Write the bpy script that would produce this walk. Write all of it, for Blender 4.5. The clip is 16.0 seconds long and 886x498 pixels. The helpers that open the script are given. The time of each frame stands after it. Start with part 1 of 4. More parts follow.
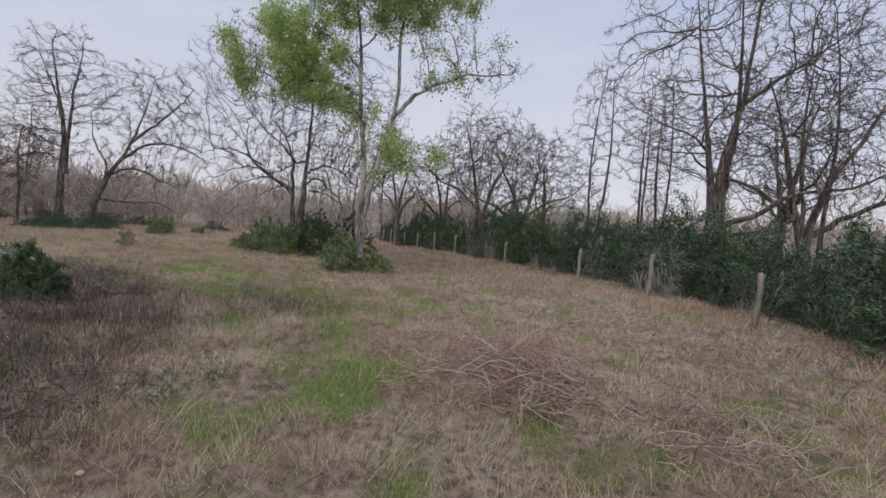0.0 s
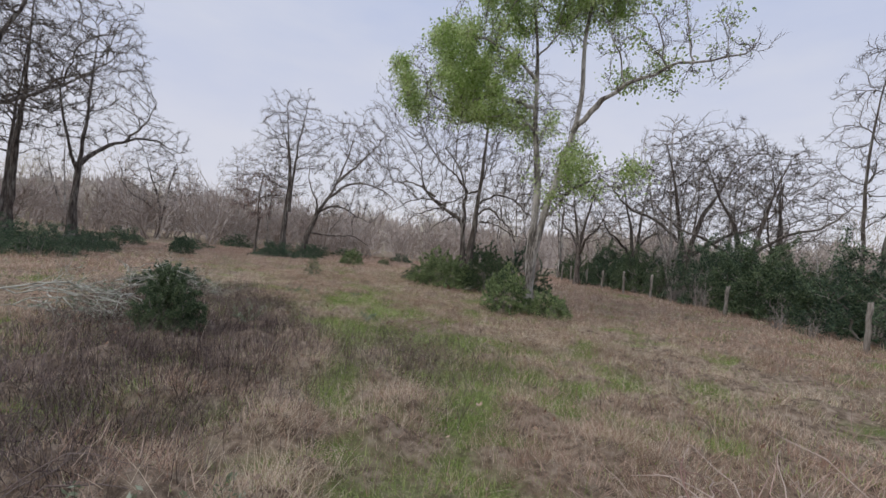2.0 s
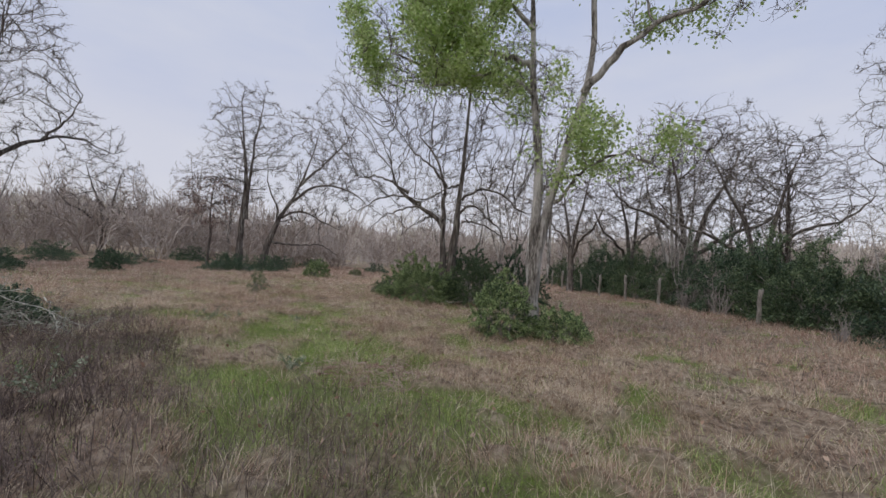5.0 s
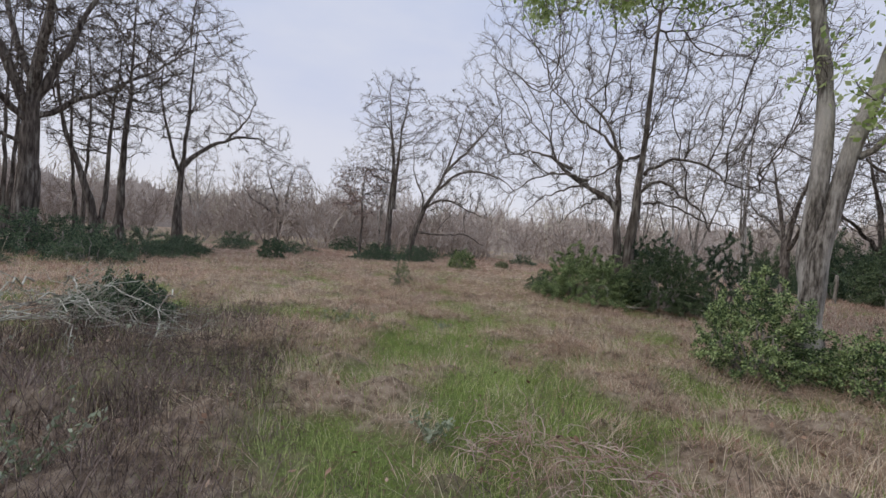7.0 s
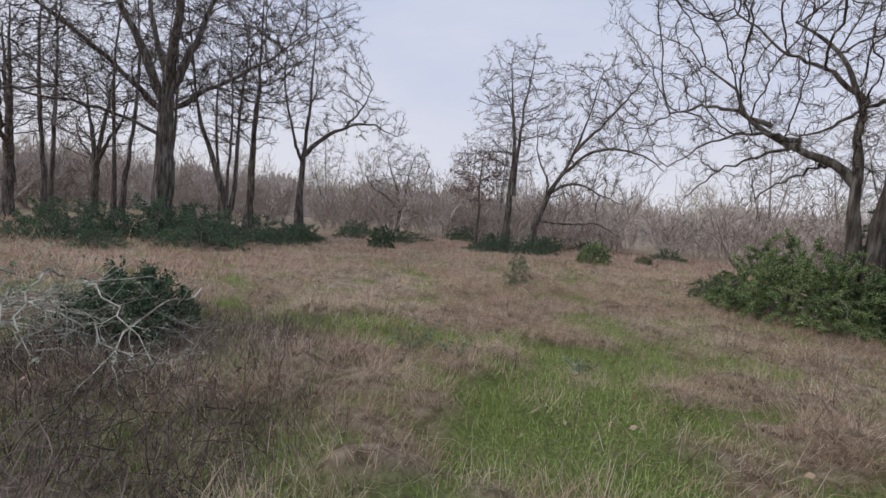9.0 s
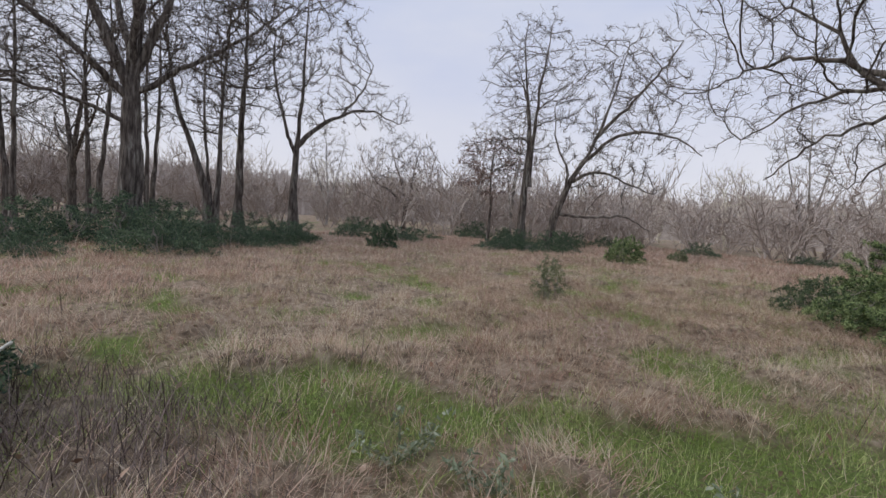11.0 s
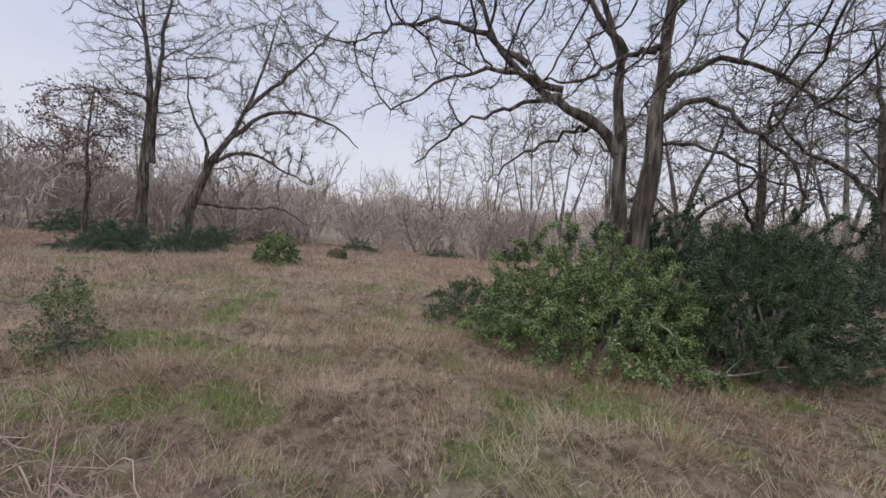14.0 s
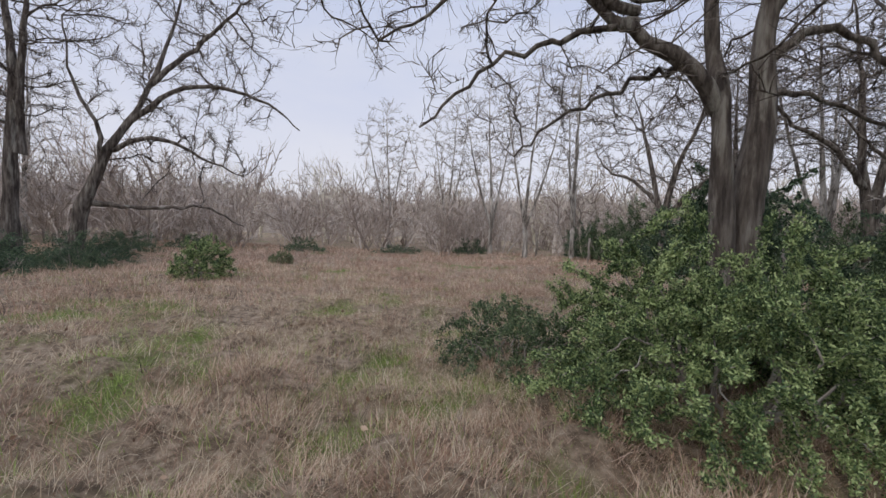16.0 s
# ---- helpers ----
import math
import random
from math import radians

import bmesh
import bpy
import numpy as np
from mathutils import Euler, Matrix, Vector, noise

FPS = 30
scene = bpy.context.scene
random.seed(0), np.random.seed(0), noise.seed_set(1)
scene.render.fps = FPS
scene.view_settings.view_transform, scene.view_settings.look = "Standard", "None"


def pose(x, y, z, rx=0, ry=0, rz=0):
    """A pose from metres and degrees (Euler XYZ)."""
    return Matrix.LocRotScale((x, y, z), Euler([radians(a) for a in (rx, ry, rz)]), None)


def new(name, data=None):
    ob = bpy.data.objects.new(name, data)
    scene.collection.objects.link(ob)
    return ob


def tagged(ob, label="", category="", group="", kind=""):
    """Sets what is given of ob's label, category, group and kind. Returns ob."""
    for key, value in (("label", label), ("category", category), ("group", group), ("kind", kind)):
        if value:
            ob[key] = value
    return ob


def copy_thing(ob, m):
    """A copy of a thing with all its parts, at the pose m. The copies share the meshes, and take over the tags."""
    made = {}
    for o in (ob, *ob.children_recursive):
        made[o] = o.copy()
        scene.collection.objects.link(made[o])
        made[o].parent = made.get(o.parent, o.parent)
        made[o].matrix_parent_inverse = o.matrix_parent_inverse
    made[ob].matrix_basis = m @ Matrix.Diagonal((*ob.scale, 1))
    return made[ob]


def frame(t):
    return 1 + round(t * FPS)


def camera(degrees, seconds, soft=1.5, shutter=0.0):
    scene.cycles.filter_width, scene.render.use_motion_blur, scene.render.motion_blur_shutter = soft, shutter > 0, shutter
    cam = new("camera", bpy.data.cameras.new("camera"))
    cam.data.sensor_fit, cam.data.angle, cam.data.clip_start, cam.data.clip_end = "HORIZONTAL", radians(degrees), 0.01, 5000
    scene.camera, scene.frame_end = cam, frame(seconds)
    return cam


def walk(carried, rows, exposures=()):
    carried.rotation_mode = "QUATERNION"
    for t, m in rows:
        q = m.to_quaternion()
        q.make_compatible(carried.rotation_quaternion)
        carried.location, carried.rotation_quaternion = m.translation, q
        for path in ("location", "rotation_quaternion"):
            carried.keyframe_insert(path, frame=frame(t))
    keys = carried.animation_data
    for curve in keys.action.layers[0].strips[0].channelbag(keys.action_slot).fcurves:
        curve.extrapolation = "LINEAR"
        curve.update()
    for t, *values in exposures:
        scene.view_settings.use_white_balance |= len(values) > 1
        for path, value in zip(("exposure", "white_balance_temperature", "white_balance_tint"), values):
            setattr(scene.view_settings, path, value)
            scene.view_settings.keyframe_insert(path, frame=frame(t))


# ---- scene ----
cam = camera(91.5, 16.0)
METRES, EYE, TILT, LEAN, TURN = 20.5, 1.5, 0.0, 0.0, 0.0
ROWS = [
    (0.0, 0.0, 0.0, 0.0, 0.21, -2.58, -4.72),
    (0.5, 0.0091, 0.0326, 0.0001, 5.88, -1.75, -5.09),
    (1.0, 0.0118, 0.0651, 0.0005, 12.89, -1.01, -5.47),
    (1.5, 0.0065, 0.0978, -0.002, 19.1, -0.38, -5.72),
    (2.0, -0.0094, 0.1251, -0.0024, 23.92, -0.03, -5.8),
    (2.5, -0.0288, 0.1509, -0.0039, 26.65, 0.09, -5.45),
    (3.0, -0.0457, 0.1747, -0.005, 24.59, 0.14, -4.82),
    (5.5, -0.0814, 0.3051, -0.0078, 21.34, 1.52, -4.21),
    (6.0, -0.1037, 0.3306, -0.0076, 28.62, 0.96, -4.43),
    (6.5, -0.1274, 0.3566, -0.0092, 34.95, 0.04, -4.46),
    (7.0, -0.1532, 0.3816, -0.0111, 39.99, -1.23, -4.52),
    (7.5, -0.1749, 0.4098, -0.014, 44.18, -2.34, -4.68),
    (8.0, -0.1969, 0.4367, -0.0143, 49.0, -2.9, -5.01),
    (8.5, -0.2202, 0.4614, -0.015, 54.97, -3.32, -5.49),
    (11.0, -0.3437, 0.5455, -0.0178, 57.2, -4.33, -3.82),
    (11.5, -0.3601, 0.5707, -0.0175, 48.63, -3.64, -3.83),
    (12.0, -0.3728, 0.5964, -0.0157, 40.49, -2.95, -3.7),
    (12.5, -0.3837, 0.6252, -0.0146, 32.93, -2.37, -3.83),
    (13.0, -0.3928, 0.6526, -0.0147, 26.4, -1.98, -4.07),
    (13.5, -0.4003, 0.6821, -0.0165, 20.6, -1.63, -4.49),
    (14.0, -0.4119, 0.7102, -0.0172, 15.88, -1.76, -4.83),
    (14.5, -0.4282, 0.7401, -0.019, 12.79, -2.07, -4.68),
    (15.0, -0.4481, 0.7662, -0.0174, 10.54, -2.27, -3.65),
    (15.5, -0.4672, 0.7901, -0.0159, 8.96, -2.38, -2.47),
    (16.0, -0.4872, 0.8158, -0.0136, 8.0, -2.51, -2.2),
]
walk(cam, [(t, pose(0, 0, EYE, TILT, LEAN, TURN) @ pose(METRES * x, METRES * y, METRES * z, 90 + pitch, roll, yaw)) for t, x, y, z, yaw, pitch, roll in ROWS],
     exposures=[(0.0, -0.12), (3.2, -0.08), (5.5, -0.16), (7.0, -0.02), (11.0, -0.02), (16.0, 0.02)])

# ---------------------------------------------------------------- light: an overcast evening
SUN_EL, SUN_AZ = 48.0, 205.0
world = bpy.data.worlds.new("overcast")
scene.world = world
world.use_nodes = True
wt = world.node_tree
wt.nodes.clear()


def wnode(kind, **values):
    n = wt.nodes.new(kind)
    for key, v in values.items():
        n.inputs[key].default_value = v
    return n


w_out = wnode("ShaderNodeOutputWorld")
w_bg = wnode("ShaderNodeBackground", Strength=1.0)
w_sky = wnode("ShaderNodeTexSky")
w_sky.sky_type = "NISHITA"
w_sky.sun_disc = False
w_sky.sun_elevation, w_sky.sun_rotation = radians(SUN_EL), radians(SUN_AZ)
w_dim = wnode("ShaderNodeVectorMath")
w_dim.operation = "SCALE"
w_dim.inputs["Scale"].default_value = 0.10
w_co = wnode("ShaderNodeTexCoord")
w_map = wnode("ShaderNodeMapping", Scale=(1.0, 1.0, 3.2))
w_noise = wnode("ShaderNodeTexNoise", Scale=2.2, Detail=5.0, Roughness=0.55)
w_cloud = wnode("ShaderNodeValToRGB")
w_cloud.color_ramp.elements[0].position, w_cloud.color_ramp.elements[0].color = 0.30, (0.55, 0.625, 0.86, 1)
w_cloud.color_ramp.elements[1].position, w_cloud.color_ramp.elements[1].color = 0.72, (0.72, 0.755, 0.885, 1)
w_sep = wnode("ShaderNodeSeparateXYZ")
w_grad = wnode("ShaderNodeMapRange", **{"From Min": 0.0, "From Max": 0.5, "To Min": 0.85, "To Max": 0.0})
w_hor = wnode("ShaderNodeMix")
w_hor.data_type = "RGBA"
w_hor.inputs[7].default_value = (0.86, 0.83, 0.87, 1)
w_mix = wnode("ShaderNodeMix")
w_mix.data_type = "RGBA"
w_mix.inputs[0].default_value = 0.12
link = wt.links.new
link(w_co.outputs["Generated"], w_map.inputs["Vector"])
link(w_map.outputs[0], w_noise.inputs["Vector"])
link(w_noise.outputs[0], w_cloud.inputs[0])
link(w_co.outputs["Generated"], w_sep.inputs[0])
link(w_sep.outputs["Z"], w_grad.inputs[0])
link(w_grad.outputs[0], w_hor.inputs[0])
link(w_cloud.outputs[0], w_hor.inputs[6])
link(w_sky.outputs[0], w_dim.inputs[0])
link(w_hor.outputs[2], w_mix.inputs[6])
link(w_dim.outputs[0], w_mix.inputs[7])
link(w_mix.outputs[2], w_bg.inputs["Color"])
link(w_bg.outputs[0], w_out.inputs[0])

sun = new("sun", bpy.data.lights.new("sun", "SUN"))
sun.data.energy, sun.data.angle, sun.data.color = 1.5, radians(40), (1.0, 0.93, 0.86)
sun.matrix_world = pose(0, 0, 30, 90 - SUN_EL, 0, 180 - SUN_AZ)


# ---------------------------------------------------------------- materials
def material(name, colours, scale=6.0, rough=0.85, bump=0.3, bump_scale=40.0, stretch=(1, 1, 1), island=0.0, patch=None, patch_scale=2.0,
             patch_at=(0.5, 0.62), thin=0.0, attribute=None, attr_colours=None):
    """Two scales of noise over a colour ramp; island: how far single pieces differ; patch: a second colour in larger spots."""
    m = bpy.data.materials.new(name)
    m.use_nodes = True
    nt = m.node_tree
    b = nt.nodes["Principled BSDF"]
    b.inputs["Roughness"].default_value = rough
    b.inputs["Specular IOR Level"].default_value = 0.25
    co = nt.nodes.new("ShaderNodeTexCoord")
    mp = nt.nodes.new("ShaderNodeMapping")
    mp.inputs["Scale"].default_value = stretch
    nt.links.new(co.outputs["Object"], mp.inputs[0])

    def tex(s, detail=4.0, rough_=0.6):
        n = nt.nodes.new("ShaderNodeTexNoise")
        n.inputs["Scale"].default_value, n.inputs["Detail"].default_value, n.inputs["Roughness"].default_value = s, detail, rough_
        nt.links.new(mp.outputs[0], n.inputs["Vector"])
        return n.outputs[0]

    def ramp(fac, cols, lo=0.36, hi=0.64):
        r = nt.nodes.new("ShaderNodeValToRGB")
        e = r.color_ramp.elements
        e[0].position, e[1].position = lo, hi
        e[0].color, e[1].color = (*cols[0], 1), (*cols[-1], 1)
        for k, c in enumerate(cols[1:-1]):
            q = e.new(lo + (hi - lo) * (k + 1) / (len(cols) - 1))
            q.color = (*c, 1)
        nt.links.new(fac, r.inputs[0])
        return r.outputs[0]

    def mix(fac, a, c):
        n = nt.nodes.new("ShaderNodeMix")
        n.data_type = "RGBA"
        nt.links.new(fac, n.inputs[0])
        nt.links.new(a, n.inputs[6])
        nt.links.new(c, n.inputs[7])
        return n.outputs[2]

    fac = tex(scale)
    if island:
        geo = nt.nodes.new("ShaderNodeNewGeometry")
        mm = nt.nodes.new("ShaderNodeMath")
        mm.operation = "MULTIPLY_ADD"
        mm.inputs[1].default_value = island
        nt.links.new(geo.outputs["Random Per Island"], mm.inputs[0])
        sh = nt.nodes.new("ShaderNodeMath")
        sh.operation = "SUBTRACT"
        sh.inputs[1].default_value = island / 2
        nt.links.new(fac, sh.inputs[0])
        nt.links.new(sh.outputs[0], mm.inputs[2])
        fac = mm.outputs[0]
    col = ramp(fac, colours)
    if attribute:
        at = nt.nodes.new("ShaderNodeAttribute")
        at.attribute_name = attribute
        col = mix(at.outputs["Fac"], col, ramp(tex(scale * 3), attr_colours))
    if patch:
        r = nt.nodes.new("ShaderNodeMapRange")
        r.inputs[1].default_value, r.inputs[2].default_value = patch_at
        nt.links.new(tex(patch_scale, 5), r.inputs[0])
        col = mix(r.outputs[0], col, ramp(tex(scale * 2), [patch, tuple(v * 1.25 for v in patch)]))
    nt.links.new(col, b.inputs["Base Color"])
    if bump:
        bp = nt.nodes.new("ShaderNodeBump")
        bp.inputs["Strength"].default_value, bp.inputs["Distance"].default_value = bump, 0.05
        nt.links.new(tex(bump_scale, 6, 0.65), bp.inputs["Height"])
        nt.links.new(bp.outputs[0], b.inputs["Normal"])
    if thin:
        tr = nt.nodes.new("ShaderNodeBsdfTranslucent")
        ms = nt.nodes.new("ShaderNodeMixShader")
        ms.inputs[0].default_value = thin
        nt.links.new(col, tr.inputs[0])
        nt.links.new(b.outputs[0], ms.inputs[1])
        nt.links.new(tr.outputs[0], ms.inputs[2])
        nt.links.new(ms.outputs[0], nt.nodes["Material Output"].inputs[0])
    return m


M_GROUND = material("meadow_soil", [(0.16, 0.12, 0.088), (0.32, 0.248, 0.182), (0.48, 0.39, 0.30)], 9.0, 0.95, 1.0, 45, attribute="green",
                    attr_colours=[(0.16, 0.15, 0.07), (0.15, 0.22, 0.055), (0.24, 0.31, 0.09)])
M_DRY = material("dry_grass", [(0.32, 0.225, 0.155), (0.545, 0.425, 0.305), (0.69, 0.57, 0.425), (0.78, 0.68, 0.525)], 0.5, 0.8, 0, island=0.55, thin=0.42)
M_RED = material("russet_grass", [(0.37, 0.238, 0.178), (0.585, 0.41, 0.315), (0.71, 0.55, 0.44)], 0.6, 0.8, 0, island=0.5, thin=0.42)
M_GREEN = material("green_grass", [(0.19, 0.27, 0.06), (0.33, 0.44, 0.12), (0.50, 0.56, 0.24)], 0.7, 0.7, 0, island=0.5, thin=0.3)
M_WEED = material("dead_weed_stems", [(0.07, 0.051, 0.044), (0.135, 0.10, 0.086), (0.25, 0.20, 0.175)], 0.7, 0.9, 0, island=0.5)
M_CANE = material("bramble_canes", [(0.27, 0.165, 0.135), (0.42, 0.29, 0.235), (0.52, 0.42, 0.355)], 3, 0.7, 0, island=0.6)
M_BARK = material("dark_oak_bark", [(0.055, 0.045, 0.04), (0.13, 0.11, 0.095), (0.23, 0.205, 0.18)], 5, 0.95, 1.0, 14, (2.2, 2.2, 0.35),
                  patch=(0.27, 0.26, 0.23), patch_scale=2.5, patch_at=(0.55, 0.72))
M_PALE = material("pale_elm_bark", [(0.05, 0.044, 0.038), (0.18, 0.16, 0.14), (0.37, 0.345, 0.31)], 14, 0.95, 1.0, 26, (2.0, 2.0, 0.4),
                  patch=(0.50, 0.475, 0.44), patch_scale=1.6, patch_at=(0.44, 0.58))
M_TWIG = material("oak_twigs", [(0.075, 0.063, 0.056), (0.135, 0.115, 0.103), (0.215, 0.19, 0.17)], 1.2, 0.9, 0, island=0.5)
M_GREYTWIG = material("grey_twigs", [(0.20, 0.175, 0.16), (0.31, 0.275, 0.25), (0.40, 0.37, 0.34)], 1.2, 0.9, 0, island=0.5)
M_LICHEN = material("lichened_dead_wood", [(0.28, 0.27, 0.225), (0.48, 0.48, 0.41), (0.66, 0.66, 0.585)], 6, 0.95, 0.5, 30, patch=(0.22, 0.19, 0.16))
M_SPRING = material("spring_leaves", [(0.34, 0.46, 0.15), (0.50, 0.62, 0.25), (0.64, 0.72, 0.40)], 0.9, 0.5, 0, island=0.6, thin=0.68)
M_YAUPON = material("yaupon_leaves", [(0.06, 0.10, 0.046), (0.175, 0.255, 0.10), (0.40, 0.49, 0.225)], 2.6, 0.45, 0, island=0.6, thin=0.2)
M_DARKLEAF = material("cedar_leaves", [(0.04, 0.07, 0.045), (0.085, 0.135, 0.08), (0.17, 0.235, 0.135)], 0.8, 0.6, 0, island=0.6, thin=0.2)
M_HEDGE = material("hedge_leaves", [(0.05, 0.08, 0.042), (0.105, 0.155, 0.08), (0.19, 0.25, 0.13)], 0.9, 0.6, 0, island=0.6, thin=0.2)
M_OLIVE = material("olive_leaves", [(0.11, 0.14, 0.07), (0.19, 0.23, 0.12), (0.29, 0.32, 0.18)], 1.0, 0.6, 0, island=0.6, thin=0.3)
M_SAGE = material("sage_leaves", [(0.17, 0.21, 0.13), (0.28, 0.33, 0.22), (0.40, 0.44, 0.33)], 2.0, 0.7, 0, island=0.5, thin=0.2)
M_RUST = material("withered_leaves", [(0.20, 0.13, 0.11), (0.30, 0.205, 0.175), (0.38, 0.29, 0.25)], 1.0, 0.7, 0, island=0.6, thin=0.3)
# far twigs: grey-brown, lightened so the base colour carries the distance haze
M_FARTREE_HAZED = material("far_wood_twigs_hazed", [(0.38, 0.325, 0.29), (0.54, 0.475, 0.43), (0.64, 0.585, 0.53)], 0.25, 0.95, 0, island=0.4)
# grey-brown brushwood, its colour raised a little to stand for haze
M_BRUSH_HAZED = material("brushwood_twigs_hazed", [(0.29, 0.24, 0.21), (0.42, 0.36, 0.32), (0.52, 0.465, 0.42)], 0.25, 0.95, 0, island=0.4)
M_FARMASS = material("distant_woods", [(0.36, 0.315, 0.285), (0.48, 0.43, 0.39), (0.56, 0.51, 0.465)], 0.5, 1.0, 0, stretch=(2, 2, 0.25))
# yellowish far twigs, with haze mixed into the base colour too
M_FARGOLD_HAZED = material("far_budding_twigs_hazed", [(0.50, 0.46, 0.35), (0.62, 0.58, 0.46), (0.70, 0.66, 0.55)], 0.25, 0.95, 0, island=0.4)
M_POST = material("weathered_post_wood", [(0.20, 0.18, 0.155), (0.33, 0.30, 0.265), (0.45, 0.42, 0.375)], 7, 0.9, 0.8, 30, (3, 3, 0.3),
                  patch=(0.15, 0.13, 0.11), patch_scale=3)
M_LITTER = material("leaf_litter", [(0.20, 0.12, 0.08), (0.33, 0.22, 0.15), (0.44, 0.33, 0.25)], 2, 0.8, 0, island=0.7)

# ---------------------------------------------------------------- mesh helpers
RNG = np.random.default_rng(7)


def mesh_np(name, verts, tris, mat, smooth=False):
    verts, tris = np.asarray(verts, np.float32).reshape(-1, 3), np.asarray(tris, np.int32).reshape(-1, 3)
    me = bpy.data.meshes.new(name)
    me.vertices.add(len(verts))
    me.vertices.foreach_set("co", verts.ravel())
    me.loops.add(tris.size)
    me.loops.foreach_set("vertex_index", tris.ravel())
    me.polygons.add(len(tris))
    me.polygons.foreach_set("loop_start", np.arange(0, tris.size, 3, dtype=np.int32))
    if smooth:
        me.polygons.foreach_set("use_smooth", np.ones(len(tris), bool))
    me.update(calc_edges=True)
    me.materials.append(mat)
    return me


def join(pieces):
    vs, ts, n = [], [], 0
    for v, t in pieces:
        v, t = v.reshape(-1, 3), t.reshape(-1, 3)
        vs.append(v)
        ts.append(t + n)
        n += len(v)
    return np.concatenate(vs), np.concatenate(ts)


def part(name, pieces, mat, parent, label="", smooth=False, kind=""):
    v, t = join(pieces)
    ob = new(name, mesh_np(name, v, t, mat, smooth))
    ob.parent = parent
    return tagged(ob, label, kind=kind)


def unit(v):
    return v / np.maximum(np.linalg.norm(v, axis=-1, keepdims=True), 1e-9)


def tubes(pts, rad, sides):
    """Tapered round pieces along N polylines of P points."""
    n, p, _ = pts.shape
    tan = unit(np.gradient(pts, axis=1))
    mean = unit(pts[:, -1] - pts[:, 0])
    ref = np.where(np.abs(mean[:, 2:3]) > 0.8, np.array([[1.0, 0, 0]]), np.array([[0, 0, 1.0]]))[:, None, :]
    u = unit(np.cross(tan, np.broadcast_to(ref, tan.shape)))
    v = np.cross(tan, u)
    a = np.arange(sides) * 2 * np.pi / sides
    ring = pts[:, :, None] + rad[:, :, None, None] * (np.cos(a)[:, None] * u[:, :, None] + np.sin(a)[:, None] * v[:, :, None])
    base = (np.arange(n)[:, None, None] * p + np.arange(p - 1)[None, :, None]) * sides
    k, k2 = np.arange(sides)[None, None], ((np.arange(sides) + 1) % sides)[None, None]
    q = np.stack([base + k, base + k2, base + sides + k2, base + k, base + sides + k2, base + sides + k], -1)
    return ring.reshape(-1, 3), q.reshape(-1, 3)


def ribbons(rng, pts, rad):
    """Fine twigs, a narrow strip each, turned any way."""
    n, p, _ = pts.shape
    tan = unit(np.gradient(pts, axis=1))
    w = unit(np.cross(tan, np.broadcast_to(rng.normal(size=(n, 1, 3)), tan.shape)))
    r = rad.copy()[:, :, None] * 1.25
    r[:, -1] *= 0.4
    v = np.stack([pts - w * r, pts + w * r], 2)
    base = (np.arange(n)[:, None] * p + np.arange(p - 1)[None]) * 2
    t = np.stack([base, base + 1, base + 3, base, base + 3, base + 2], -1)
    return v.reshape(-1, 3), t.reshape(-1, 3)


def curve(ctrl, count):
    """A smooth line through a few control points."""
    c = np.array(ctrl, float)
    c = np.concatenate([[2 * c[0] - c[1]], c, [2 * c[-1] - c[-2]]])
    s = np.linspace(0, len(c) - 3 - 1e-6, count)
    i, f = s.astype(int), (s % 1)[:, None]
    p0, p1, p2, p3 = c[i], c[i + 1], c[i + 2], c[i + 3]
    return 0.5 * (2 * p1 + (p2 - p0) * f + (2 * p0 - 5 * p1 + 4 * p2 - p3) * f ** 2 + (3 * p1 - p0 - 3 * p2 + p3) * f ** 3)


def grow(rng, pts, rad, n, u0=0.25, u1=1.0, ratio=0.55, angle=0.9, wiggle=0.25, up=0.15, count=5, rscale=0.6, rmin=0.004, length=None, shrink=0.7):
    """n young branches on each of the given ones."""
    m, p, _ = pts.shape
    par = np.repeat(np.arange(m), n)
    u = u0 + (u1 - u0) * ((np.tile(np.arange(n), m) + rng.random(m * n)) / n)
    lead = (np.tile(np.arange(n), m) == n - 1) & (n > 2)
    u = np.where(lead, 0.999, u)
    s = np.clip(u * (p - 1), 0, p - 1.001)
    i, f = s.astype(int), (s % 1)[:, None]
    start = pts[par, i] * (1 - f) + pts[par, i + 1] * f
    tan = unit(pts[par, i + 1] - pts[par, i])
    r0 = rad[par, i] * (1 - f[:, 0]) + rad[par, i + 1] * f[:, 0]
    plen = np.linalg.norm(np.diff(pts, axis=1), axis=2).sum(1)[par]
    ln = (plen * ratio if length is None else length) * (1.2 - shrink * u) * rng.uniform(0.55, 1.25, m * n)
    w = rng.normal(size=(m * n, 3))
    w = unit(w - (w * tan).sum(1, keepdims=True) * tan)
    a = (angle * rng.uniform(0.65, 1.3, m * n) * np.where(lead, 0.3, 1.0))[:, None]
    ln = ln * np.where(lead, 1.3, 1.0)
    d = unit(tan * np.cos(a) + w * np.sin(a) + np.array([0, 0, up]))
    out = [start]
    for k in range(count - 1):
        d = unit(d + wiggle * rng.normal(size=d.shape) + np.array([0, 0, up * 0.35]))
        out.append(out[-1] + d * (ln / (count - 1))[:, None])
    taper = np.linspace(1, 0.3, count)[None]
    return np.stack(out, 1), np.maximum(r0 * np.where(lead, 0.95, rscale), rmin)[:, None] * taper


